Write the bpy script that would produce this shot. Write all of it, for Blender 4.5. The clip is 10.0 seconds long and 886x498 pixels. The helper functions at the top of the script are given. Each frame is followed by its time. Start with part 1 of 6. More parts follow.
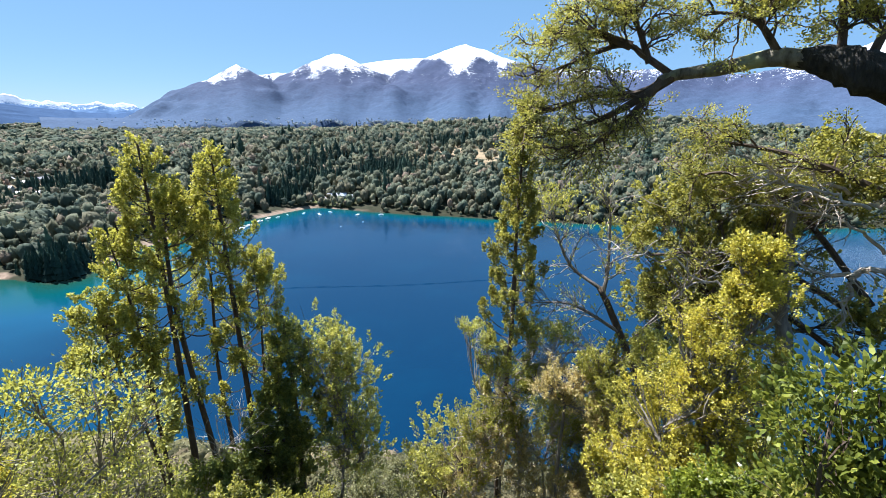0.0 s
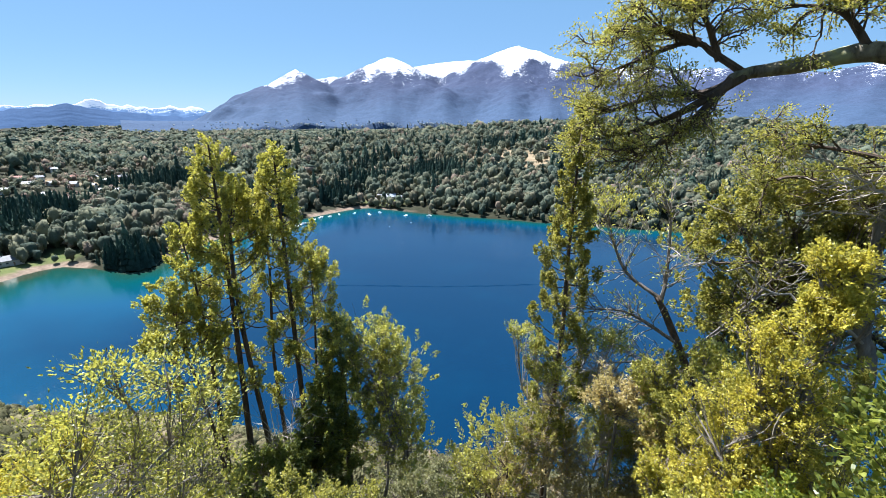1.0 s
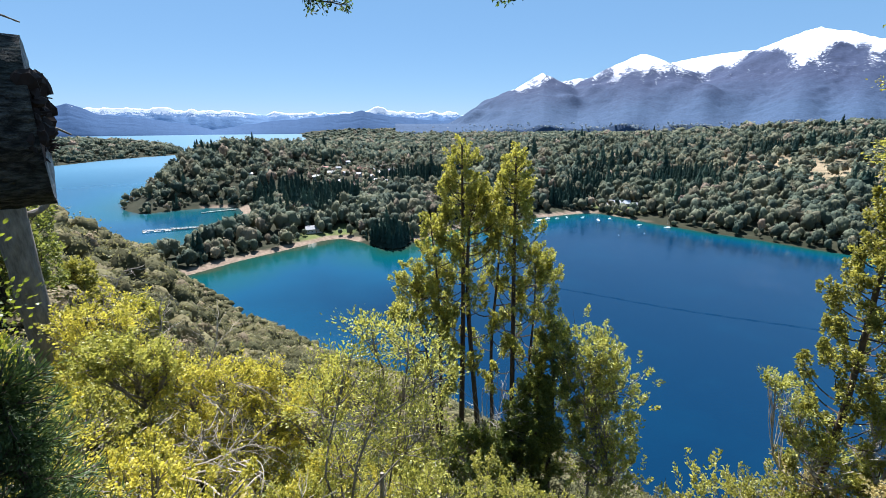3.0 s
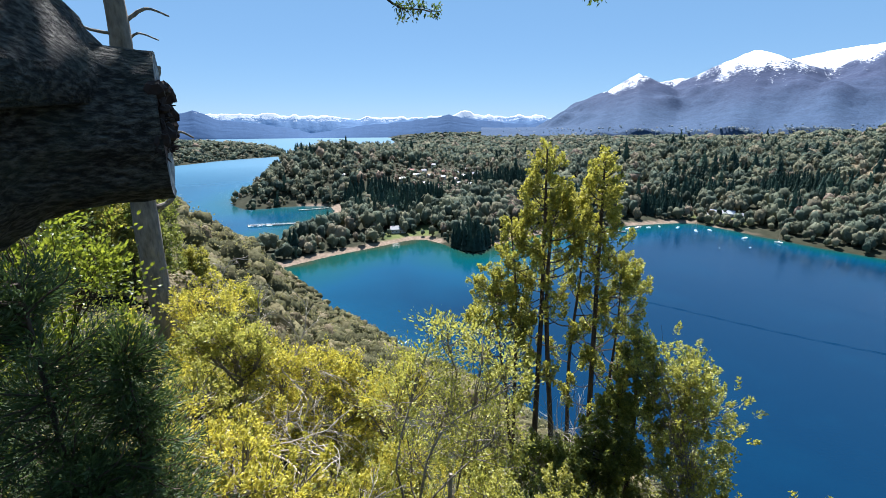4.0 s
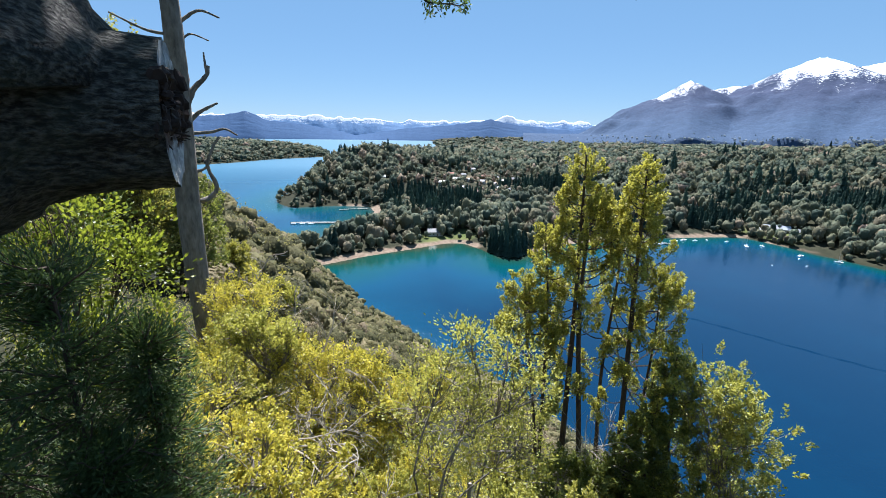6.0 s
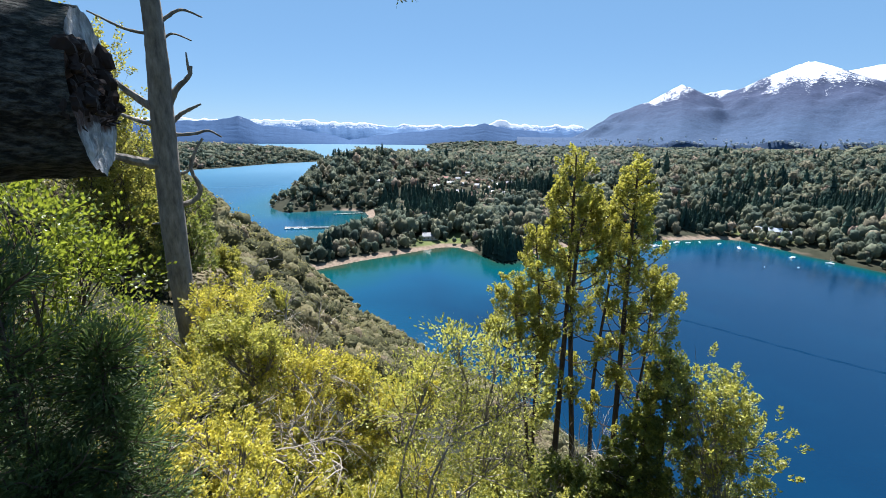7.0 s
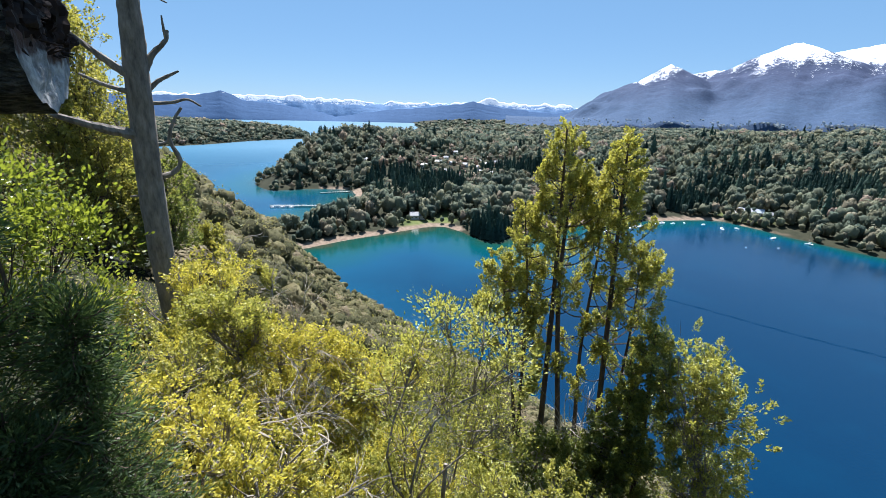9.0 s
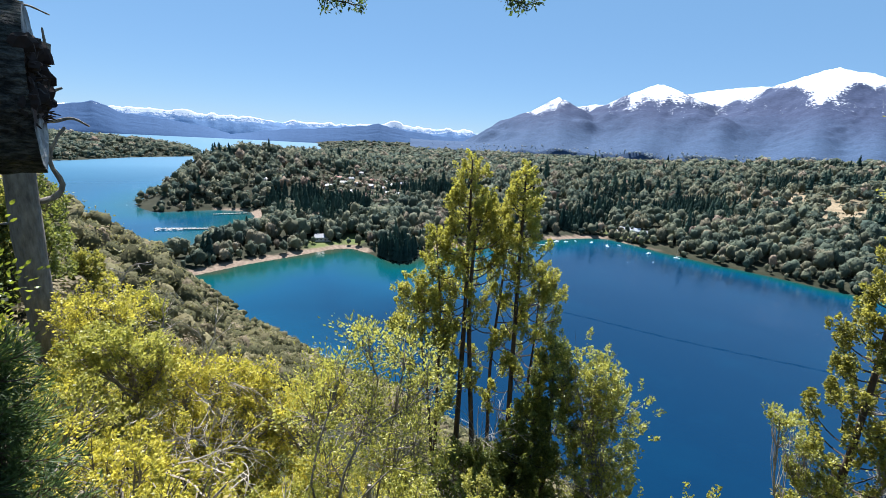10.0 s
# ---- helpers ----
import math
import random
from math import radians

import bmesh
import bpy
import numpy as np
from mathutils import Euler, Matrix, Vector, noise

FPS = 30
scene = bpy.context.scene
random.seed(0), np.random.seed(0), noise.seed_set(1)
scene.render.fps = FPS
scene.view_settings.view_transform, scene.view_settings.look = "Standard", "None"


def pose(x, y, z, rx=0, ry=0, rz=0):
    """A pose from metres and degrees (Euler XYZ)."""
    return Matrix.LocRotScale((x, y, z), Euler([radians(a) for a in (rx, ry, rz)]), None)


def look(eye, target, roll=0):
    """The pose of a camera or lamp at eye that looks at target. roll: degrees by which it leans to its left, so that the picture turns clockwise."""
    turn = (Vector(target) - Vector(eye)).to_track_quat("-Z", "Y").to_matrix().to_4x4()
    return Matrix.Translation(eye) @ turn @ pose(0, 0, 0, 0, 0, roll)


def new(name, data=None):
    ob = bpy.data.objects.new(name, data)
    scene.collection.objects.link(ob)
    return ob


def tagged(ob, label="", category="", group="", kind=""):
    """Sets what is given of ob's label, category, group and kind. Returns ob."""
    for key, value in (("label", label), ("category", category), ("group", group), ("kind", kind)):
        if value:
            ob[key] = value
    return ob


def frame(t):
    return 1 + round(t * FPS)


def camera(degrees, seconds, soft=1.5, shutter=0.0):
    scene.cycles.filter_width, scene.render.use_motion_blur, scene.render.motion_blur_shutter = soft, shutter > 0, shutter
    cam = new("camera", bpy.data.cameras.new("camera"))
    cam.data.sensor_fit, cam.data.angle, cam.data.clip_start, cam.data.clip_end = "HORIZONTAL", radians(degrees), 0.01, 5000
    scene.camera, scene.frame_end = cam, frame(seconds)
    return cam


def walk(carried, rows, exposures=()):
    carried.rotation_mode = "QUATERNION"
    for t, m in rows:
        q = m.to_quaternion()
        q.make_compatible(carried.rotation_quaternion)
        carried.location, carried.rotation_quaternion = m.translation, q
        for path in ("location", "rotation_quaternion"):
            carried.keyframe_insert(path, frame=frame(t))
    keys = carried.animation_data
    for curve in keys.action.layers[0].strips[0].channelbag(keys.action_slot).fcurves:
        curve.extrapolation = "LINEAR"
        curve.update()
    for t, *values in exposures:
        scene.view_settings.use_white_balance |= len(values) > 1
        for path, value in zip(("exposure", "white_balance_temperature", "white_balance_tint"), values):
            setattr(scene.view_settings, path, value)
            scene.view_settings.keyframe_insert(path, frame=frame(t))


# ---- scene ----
cam = camera(89.13, 10.0, soft=0.5)
EYE = 100.0


def held(x, y, z, turn, tilt, lean):
    return pose(x, y, EYE + z, 90 + tilt, 0, turn) @ pose(0, 0, 0, 0, 0, lean)


walk(cam, [
    (0, held(0.061, -0.090, 0.008, -48.90, -16.12, 0.60)),
    (0.5, held(0.043, -0.074, 0.004, -46.74, -15.92, 0.62)),
    (1, held(0.025, -0.054, -0.001, -42.72, -15.92, 0.46)),
    (1.5, held(0.019, -0.041, -0.002, -35.23, -16.04, 0.17)),
    (2, held(0.001, -0.020, -0.003, -27.17, -16.10, 0.18)),
    (2.5, held(-0.015, -0.019, -0.004, -20.00, -16.02, 0.12)),
    (3, held(-0.022, -0.002, 0.002, -13.82, -15.78, -0.02)),
    (4.5, held(0.000, -0.000, 0.000, 0.00, -15.25, 0.00)),
    (5, held(0.010, 0.007, -0.007, 1.29, -15.25, 0.58)),
    (5.5, held(0.028, 0.021, -0.012, 1.67, -15.16, 1.00)),
    (7, held(0.131, 0.153, -0.064, 0.89, -14.34, 0.76)),
    (7.5, held(0.150, 0.187, -0.102, 0.45, -14.90, 0.63)),
    (8, held(0.148, 0.211, -0.138, 0.40, -16.39, 0.40)),
    (8.5, held(0.142, 0.217, -0.149, 0.46, -17.07, 0.73)),
    (9, held(0.126, 0.205, -0.136, -0.79, -16.92, 1.44)),
    (9.5, held(0.067, 0.103, -0.082, -4.93, -15.25, 2.28)),
    (10, held(0.016, 0.003, -0.045, -12.80, -13.77, 3.31)),
], exposures=[(0, 1.76, 5800, 12), (1.2, 1.73, 5800, 12), (2.6, 1.62, 5800, 12), (10, 1.58, 5800, 12)])

# ---- world, sun, exposure ----
SUN_EL, SUN_AZ = 57.0, -3.0          # degrees; azimuth from +y towards +x
wd = bpy.data.worlds.new("sky")
scene.world = wd
wd.use_nodes = True
sky = wd.node_tree.nodes.new("ShaderNodeTexSky")
sky.sky_type = "NISHITA"
sky.sun_disc = False
sky.sun_elevation, sky.sun_rotation = radians(SUN_EL), radians(SUN_AZ)
sky.altitude, sky.air_density, sky.dust_density, sky.ozone_density = 800, 0.8, 0.0, 1.6
bg = wd.node_tree.nodes["Background"]
bg.inputs["Strength"].default_value = 0.035
clear = wd.node_tree.nodes.new("ShaderNodeMix")      # even blue of clear dry air, over the modelled sky
clear.data_type = "RGBA"
clear.inputs[0].default_value, clear.inputs[7].default_value = 0.6, (2.7, 5.15, 7.7, 1.0)
wd.node_tree.links.new(sky.outputs["Color"], clear.inputs[6])
wd.node_tree.links.new(clear.outputs[2], bg.inputs["Color"])
sun = new("sun", bpy.data.lights.new("sun", "SUN"))
sun.data.energy, sun.data.angle, sun.data.color = 5.0, radians(0.5), (1.0, 0.94, 0.85)
sun.matrix_world = look((0, 0, 0), (-math.sin(radians(SUN_AZ)) * math.cos(radians(SUN_EL)), -math.cos(radians(SUN_AZ)) * math.cos(radians(SUN_EL)), -math.sin(radians(SUN_EL))))

# ---- materials ----
def material(name):
    m = bpy.data.materials.new(name)
    m.use_nodes = True
    nt = m.node_tree
    return m, nt, nt.nodes["Principled BSDF"]


def node(nt, kind, inputs=()):
    n = nt.nodes.new(kind)
    for k, v in dict(inputs).items():
        if isinstance(v, bpy.types.NodeSocket):
            nt.links.new(v, n.inputs[k])
        else:
            n.inputs[k].default_value = v
    return n


def ramp(nt, fac, stops):
    n = nt.nodes.new("ShaderNodeValToRGB")
    e = n.color_ramp.elements
    while len(e) < len(stops):
        e.new(0.5)
    for k, (p, c) in enumerate(stops):
        e[k].position, e[k].color = p, (*c, 1.0) if len(c) == 3 else c
    nt.links.new(fac, n.inputs[0])
    return n.outputs[0]


def mix(nt, fac, a, b, blend="MIX"):
    n = nt.nodes.new("ShaderNodeMix")
    n.data_type, n.blend_type = "RGBA", blend
    for sock, v in ((n.inputs[0], fac), (n.inputs[6], a), (n.inputs[7], b)):
        if isinstance(v, bpy.types.NodeSocket):
            nt.links.new(v, sock)
        elif isinstance(v, tuple):
            sock.default_value = (*v, 1.0)
        else:
            sock.default_value = v
    return n.outputs[2]


def maths(nt, op, a, b=0.0, clamp=False):
    n = nt.nodes.new("ShaderNodeMath")
    n.operation, n.use_clamp = op, clamp
    for sock, v in zip(n.inputs, (a, b)):
        if isinstance(v, bpy.types.NodeSocket):
            nt.links.new(v, sock)
        else:
            sock.default_value = v
    return n.outputs[0]


def coords(nt):
    return node(nt, "ShaderNodeTexCoord").outputs["Object"]


def noise_tex(nt, scale, detail=4.0, rough=0.55, vec=None):
    return node(nt, "ShaderNodeTexNoise", {"Vector": vec or coords(nt), "Scale": scale, "Detail": detail, "Roughness": rough}).outputs["Fac"]


def attribute(nt, name):
    n = node(nt, "ShaderNodeAttribute")
    n.attribute_name = name
    return n.outputs["Fac"]


def bump(nt, bsdf, height, strength, distance):
    n = node(nt, "ShaderNodeBump", {"Height": height, "Strength": strength, "Distance": distance})
    nt.links.new(n.outputs[0], bsdf.inputs["Normal"])


def leaf_material(name, dark, light, dry=None, translucent=0.45, rough=0.45):
    """Leaves: each one a little different, and letting some sun through."""
    m, nt, b = material(name)
    rnd = node(nt, "ShaderNodeNewGeometry").outputs["Random Per Island"]
    stops = [(0.0, dark), (0.5, tuple(0.72 * d + 0.28 * l for d, l in zip(dark, light))), (0.88, light)]
    if dry:
        stops += [(0.95, light), (1.0, dry)]
    col = ramp(nt, rnd, stops)
    patch = ramp(nt, noise_tex(nt, 4.5, 3.0), [(0.38, (0, 0, 0)), (0.62, (1, 1, 1))])
    col = mix(nt, patch, mix(nt, 0.4, col, dark), mix(nt, 0.35, col, light))
    nt.links.new(col, b.inputs["Base Color"])
    b.inputs["Roughness"].default_value = rough
    b.inputs["Specular IOR Level"].default_value = 0.4
    tr = node(nt, "ShaderNodeBsdfTranslucent", {"Color": mix(nt, 0.55, col, (min(1, light[0] * 1.56), min(1, light[1] * 1.56), light[2] * 1.0))})
    sh = node(nt, "ShaderNodeMixShader", {"Fac": translucent, 1: b.outputs[0], 2: tr.outputs[0]})
    nt.links.new(sh.outputs[0], nt.nodes["Material Output"].inputs["Surface"])
    return m


def bark_material(name, dark, light, scale=14.0, moss=None, strength=0.6, depth=0.02):
    m, nt, b = material(name)
    c = coords(nt)
    st = node(nt, "ShaderNodeMapping", {"Vector": c, "Scale": (1.0, 1.0, 0.3)}).outputs[0]
    n1 = noise_tex(nt, scale, 6.0, 0.65, st)
    n2 = noise_tex(nt, scale * 0.23, 3.0, 0.5, c)
    col = ramp(nt, n1, [(0.3, dark), (0.7, light)])
    col = mix(nt, maths(nt, "MULTIPLY", n2, 0.5), col, tuple(0.5 * v for v in dark))
    if moss:
        col = mix(nt, ramp(nt, n2, [(0.5, (0, 0, 0)), (0.66, (0.8, 0.8, 0.8))]), col, moss)
    nt.links.new(col, b.inputs["Base Color"])
    b.inputs["Roughness"].default_value = 0.9
    bump(nt, b, n1, strength, depth)
    return m


def old_bark_material():
    """Thick scaly bark, its plates drawn out along the limb."""
    m, nt, b = material("cracked_dark_bark")
    c = coords(nt)
    along = node(nt, "ShaderNodeMapping", {"Vector": c, "Rotation": (0.0, 0.0, radians(-24))}).outputs[0]
    turned = node(nt, "ShaderNodeMapping", {"Vector": along, "Scale": (0.36, 1.0, 1.0)}).outputs[0]
    plates = noise_tex(nt, 120.0, 4.0, 0.6, turned)
    broad = noise_tex(nt, 7.0, 4.0, 0.6, c)
    col = ramp(nt, plates, [(0.40, (0.006, 0.005, 0.004)), (0.5, (0.042, 0.038, 0.032)), (0.66, (0.13, 0.122, 0.104))])
    col = mix(nt, ramp(nt, broad, [(0.45, (0, 0, 0)), (0.7, (0.75, 0.75, 0.75))]), col, mix(nt, 0.5, col, (0.055, 0.085, 0.062)))
    nt.links.new(col, b.inputs["Base Color"])
    b.inputs["Roughness"].default_value = 0.9
    bump(nt, b, plates, 1.0, 0.03)
    return m


def sawn_material():
    """The sawn end: bleached grey wood, rotten and dark across the middle."""
    m, nt, b = material("sawn_wood")
    c = coords(nt)
    z = node(nt, "ShaderNodeSeparateXYZ", {"Vector": c}).outputs[2]
    n = noise_tex(nt, 14.0, 5.0, 0.65, c)
    h = maths(nt, "ADD", maths(nt, "MULTIPLY", maths(nt, "SUBTRACT", z, 100.0 - 0.05), 9.0), n)
    wood = ramp(nt, noise_tex(nt, 30.0, 5.0, 0.6, c), [(0.3, (0.10, 0.10, 0.10)), (0.5, (0.26, 0.26, 0.26)), (0.7, (0.50, 0.49, 0.48))])
    rot = ramp(nt, n, [(0.3, (0.012, 0.008, 0.006)), (0.7, (0.10, 0.045, 0.028))])
    top = maths(nt, "ADD", maths(nt, "MULTIPLY", maths(nt, "SUBTRACT", z, 100.0 + 0.085), 9.0), n)
    band = maths(nt, "MULTIPLY", ramp(nt, h, [(0.3, (0, 0, 0)), (0.42, (1, 1, 1))]), ramp(nt, top, [(0.45, (1, 1, 1)), (0.6, (0, 0, 0))]))
    nt.links.new(mix(nt, band, wood, rot), b.inputs["Base Color"])
    b.inputs["Roughness"].default_value = 0.85
    bump(nt, b, n, 0.8, 0.02)
    return m


def plain_material(name, colour, rough=0.6, scale=2.0, vary=0.25, metal=0.0):
    m, nt, b = material(name)
    n = noise_tex(nt, scale, 5.0)
    col = ramp(nt, n, [(0.25, tuple(v * (1 - vary) for v in colour)), (0.75, tuple(min(1, v * (1 + vary)) for v in colour))])
    nt.links.new(col, b.inputs["Base Color"])
    b.inputs["Roughness"].default_value, b.inputs["Metallic"].default_value = rough, metal
    return m


def crown_material(name, stops, scale, bump_strength=1.0, bump_depth=1.0):
    """Far crowns: colour per tree, mottled by clumps of leaves."""
    m, nt, b = material(name)
    rnd = node(nt, "ShaderNodeNewGeometry").outputs["Random Per Island"]
    col = ramp(nt, attribute(nt, "tone"), stops)
    col = mix(nt, 0.8, col, ramp(nt, rnd, [(0.0, (0.6, 0.6, 0.6)), (1.0, (1.35, 1.35, 1.35))]), "MULTIPLY")
    n = noise_tex(nt, scale, 4.0, 0.7)
    col = mix(nt, 0.75, col, ramp(nt, n, [(0.3, (0.75, 0.75, 0.75)), (0.72, (1.25, 1.25, 1.25))]), "MULTIPLY")
    nt.links.new(col, b.inputs["Base Color"])
    b.inputs["Roughness"].default_value = 0.85
    b.inputs["Specular IOR Level"].default_value = 0.15
    bump(nt, b, n, bump_strength, bump_depth)
    tr = node(nt, "ShaderNodeBsdfTranslucent", {"Color": col})
    sh = node(nt, "ShaderNodeMixShader", {"Fac": 0.48, 1: b.outputs[0], 2: tr.outputs[0]})
    nt.links.new(sh.outputs[0], nt.nodes["Material Output"].inputs["Surface"])
    return m


M_CYPRESS = leaf_material("cypress_scales", (0.065, 0.083, 0.022), (0.52, 0.485, 0.105), (0.56, 0.46, 0.13), 0.42, 0.5)
M_CYPRESS_DARK = leaf_material("deep_green_leaves", (0.03, 0.055, 0.017), (0.27, 0.29, 0.07), None, 0.42, 0.5)
M_YELLOW = leaf_material("yellow_green_leaves", (0.055, 0.082, 0.018), (0.65, 0.56, 0.095), (0.70, 0.54, 0.12), 0.40)
M_LIME = leaf_material("lime_leaves", (0.05, 0.075, 0.020), (0.51, 0.485, 0.115), (0.62, 0.50, 0.17), 0.40)
M_GLOSSY = leaf_material("glossy_broad_leaves", (0.018, 0.038, 0.010), (0.25, 0.275, 0.048), (0.60, 0.55, 0.10), 0.38, 0.28)
M_DRY = leaf_material("dry_tan_sprigs", (0.18, 0.155, 0.07), (0.55, 0.455, 0.225), (0.54, 0.39, 0.24), 0.45, 0.7)
M_OLIVE = leaf_material("small_olive_leaves", (0.06, 0.075, 0.022), (0.42, 0.395, 0.09), (0.48, 0.39, 0.14), 0.44)
M_DEEPOLIVE = leaf_material("deep_olive_leaves", (0.045, 0.06, 0.018), (0.39, 0.36, 0.08), (0.42, 0.33, 0.12), 0.45, 0.5)
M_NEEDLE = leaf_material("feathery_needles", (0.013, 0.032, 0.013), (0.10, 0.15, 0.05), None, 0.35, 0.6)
M_BARK = bark_material("brown_bark", (0.035, 0.024, 0.016), (0.15, 0.105, 0.075))
M_GREYBARK = bark_material("grey_bark", (0.10, 0.085, 0.07), (0.34, 0.30, 0.26), 18.0)
M_MOSSBARK = bark_material("lichen_bark", (0.06, 0.05, 0.035), (0.30, 0.27, 0.20), 16.0, (0.34, 0.35, 0.17))
M_DEADWOOD = bark_material("weathered_dead_wood", (0.085, 0.072, 0.058), (0.34, 0.295, 0.245), 16.0)
# shade on the old trunk is put into this near-black bark colour
M_OLDBARK = bark_material("rough_shaded_bark", (0.008, 0.007, 0.005), (0.075, 0.066, 0.052), 22.0, None, 1.0, 0.05)
M_TWIG = plain_material("pale_dry_twig", (0.34, 0.295, 0.24), 0.8, 8.0)


def ground_material():
    m, nt, b = material("hill_ground")
    n1, n2 = noise_tex(nt, 0.08, 6.0, 0.65), noise_tex(nt, 1.3, 5.0, 0.7)
    soil = ramp(nt, n1, [(0.3, (0.016, 0.019, 0.011)), (0.55, (0.028, 0.030, 0.018)), (0.75, (0.045, 0.042, 0.028))])
    soil = mix(nt, 0.5, soil, ramp(nt, n2, [(0.3, (0.5, 0.5, 0.5)), (0.7, (1.4, 1.3, 1.2))]), "MULTIPLY")
    grass = ramp(nt, noise_tex(nt, 0.12, 5.0), [(0.3, (0.06, 0.085, 0.025)), (0.7, (0.12, 0.13, 0.045))])
    straw = ramp(nt, noise_tex(nt, 0.15, 5.0), [(0.3, (0.16, 0.125, 0.08)), (0.7, (0.28, 0.22, 0.14))])
    sand = ramp(nt, noise_tex(nt, 0.4, 5.0), [(0.3, (0.125, 0.092, 0.068)), (0.7, (0.235, 0.180, 0.135))])
    col = mix(nt, attribute(nt, "grass"), soil, grass)
    col = mix(nt, attribute(nt, "straw"), col, straw)
    col = mix(nt, attribute(nt, "sand"), col, sand)
    nt.links.new(col, b.inputs["Base Color"])
    b.inputs["Roughness"].default_value = 0.95
    b.inputs["Specular IOR Level"].default_value = 0.1
    bump(nt, b, n2, 0.7, 0.4)
    return m


def water_material():
    m, nt, b = material("lake_water")
    shore = attribute(nt, "shore")
    wob = maths(nt, "ADD", shore, maths(nt, "MULTIPLY", maths(nt, "SUBTRACT", noise_tex(nt, 0.022, 5.0), 0.5), 0.35))
    # paler middle stop: shallows, and sky reflection put into the colour
    col = ramp(nt, wob, [(0.0, (0.03, 0.042, 0.028)), (0.05, (0.008, 0.044, 0.034)), (0.2, (0.003, 0.050, 0.058)), (0.5, (0.0022, 0.040, 0.084)), (1.0, (0.0011, 0.0165, 0.045))])
    # sky reflection on the far water painted in as paler blue
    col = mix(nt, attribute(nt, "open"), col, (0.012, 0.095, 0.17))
    nt.links.new(col, b.inputs["Base Color"])
    nt.links.new(maths(nt, "ADD", 0.09, maths(nt, "MULTIPLY", attribute(nt, "open"), 0.33)), b.inputs["Roughness"])
    b.inputs["IOR"].default_value = 1.33
    c = coords(nt)
    n1 = noise_tex(nt, 0.9, 3.0, 0.6, c)
    n2 = noise_tex(nt, 0.035, 3.0, 0.5, c)
    n3 = noise_tex(nt, 5.0, 2.0, 0.6, c)
    h = maths(nt, "MULTIPLY", maths(nt, "ADD", n1, maths(nt, "MULTIPLY", n3, 0.22)), maths(nt, "ADD", n2, 0.2))
    h = maths(nt, "MULTIPLY", h, maths(nt, "ADD", 1.0, maths(nt, "MULTIPLY", attribute(nt, "ruffle"), 5.0)))
    bump(nt, b, h, 1.0, 0.06)
    return m


def mountain_material(name, low, mid, turn_z, mottle=0.5, dust=6.0):
    """Wooded slopes below, bare rock above, and snow where the vertex attribute "cover" is high; dust breaks its edge.
    low and mid hold painted blue haze.
    """
    m, nt, b = material(name)
    c = coords(nt)
    z = node(nt, "ShaderNodeSeparateXYZ", {"Vector": c}).outputs[2]
    big, fine = noise_tex(nt, 0.004, 5.0, 0.6, c), noise_tex(nt, 0.025, 6.0, 0.7, c)
    alt = attribute(nt, "cover")
    for n, amount in ((big, 1.1), (fine, 2.0), (noise_tex(nt, 0.07, 7.0, 0.8, c), dust)):
        alt = maths(nt, "ADD", alt, maths(nt, "MULTIPLY", maths(nt, "SUBTRACT", n, 0.5), amount))
    snow = ramp(nt, alt, [(0.30, (0, 0, 0)), (0.70, (1, 1, 1))])
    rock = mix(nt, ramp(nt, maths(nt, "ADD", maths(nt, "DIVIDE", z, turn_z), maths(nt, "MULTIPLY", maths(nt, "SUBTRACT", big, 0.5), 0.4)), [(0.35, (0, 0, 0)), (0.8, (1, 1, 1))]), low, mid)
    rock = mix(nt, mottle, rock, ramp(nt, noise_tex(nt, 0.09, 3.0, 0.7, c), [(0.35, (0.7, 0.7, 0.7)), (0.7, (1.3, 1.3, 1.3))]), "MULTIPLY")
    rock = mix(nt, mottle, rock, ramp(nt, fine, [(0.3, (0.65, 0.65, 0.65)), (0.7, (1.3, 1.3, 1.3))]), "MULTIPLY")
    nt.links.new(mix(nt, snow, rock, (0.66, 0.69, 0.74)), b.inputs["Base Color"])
    b.inputs["Roughness"].default_value = 0.9
    b.inputs["Specular IOR Level"].default_value = 0.05
    bump(nt, b, fine, mottle, 10.0)
    return m


M_GROUND, M_WATER = ground_material(), water_material()
# distance haze is painted into these three as blue base colours
M_MOUNT = mountain_material("haze_tinted_slope", (0.044, 0.070, 0.122), (0.042, 0.055, 0.100), 420.0, 0.45, 6.5)
M_FARHILL = mountain_material("haze_blue_hill", (0.038, 0.076, 0.155), (0.042, 0.078, 0.155), 330.0, 0.25, 4.0)
M_SNOWRANGE = mountain_material("hazy_snow_range", (0.16, 0.26, 0.43), (0.17, 0.27, 0.44), 128.0, 0.3, 9.0)
# leaf greens with a little distance haze painted in as blue
M_WOODS = crown_material("woods_crown", [(0.0, (0.075, 0.104, 0.084)), (0.35, (0.135, 0.160, 0.114)), (0.7, (0.200, 0.204, 0.135)), (0.88, (0.225, 0.205, 0.145)), (1.0, (0.30, 0.235, 0.185))], 0.9, 0.8, 0.6)
M_CONIFER = crown_material("conifer_crown", [(0.0, (0.032, 0.066, 0.056)), (1.0, (0.09, 0.135, 0.098))], 1.2, 0.8, 0.4)
M_SCRUB = crown_material("scrub_crown", [(0.0, (0.085, 0.088, 0.042)), (0.5, (0.165, 0.155, 0.078)), (0.85, (0.235, 0.208, 0.112)), (1.0, (0.29, 0.235, 0.155))], 2.2, 0.9, 0.3)
M_SCRUBLEAF = leaf_material("scrub_leaves", (0.10, 0.10, 0.045), (0.27, 0.25, 0.125), (0.34, 0.28, 0.17), 0.35, 0.7)

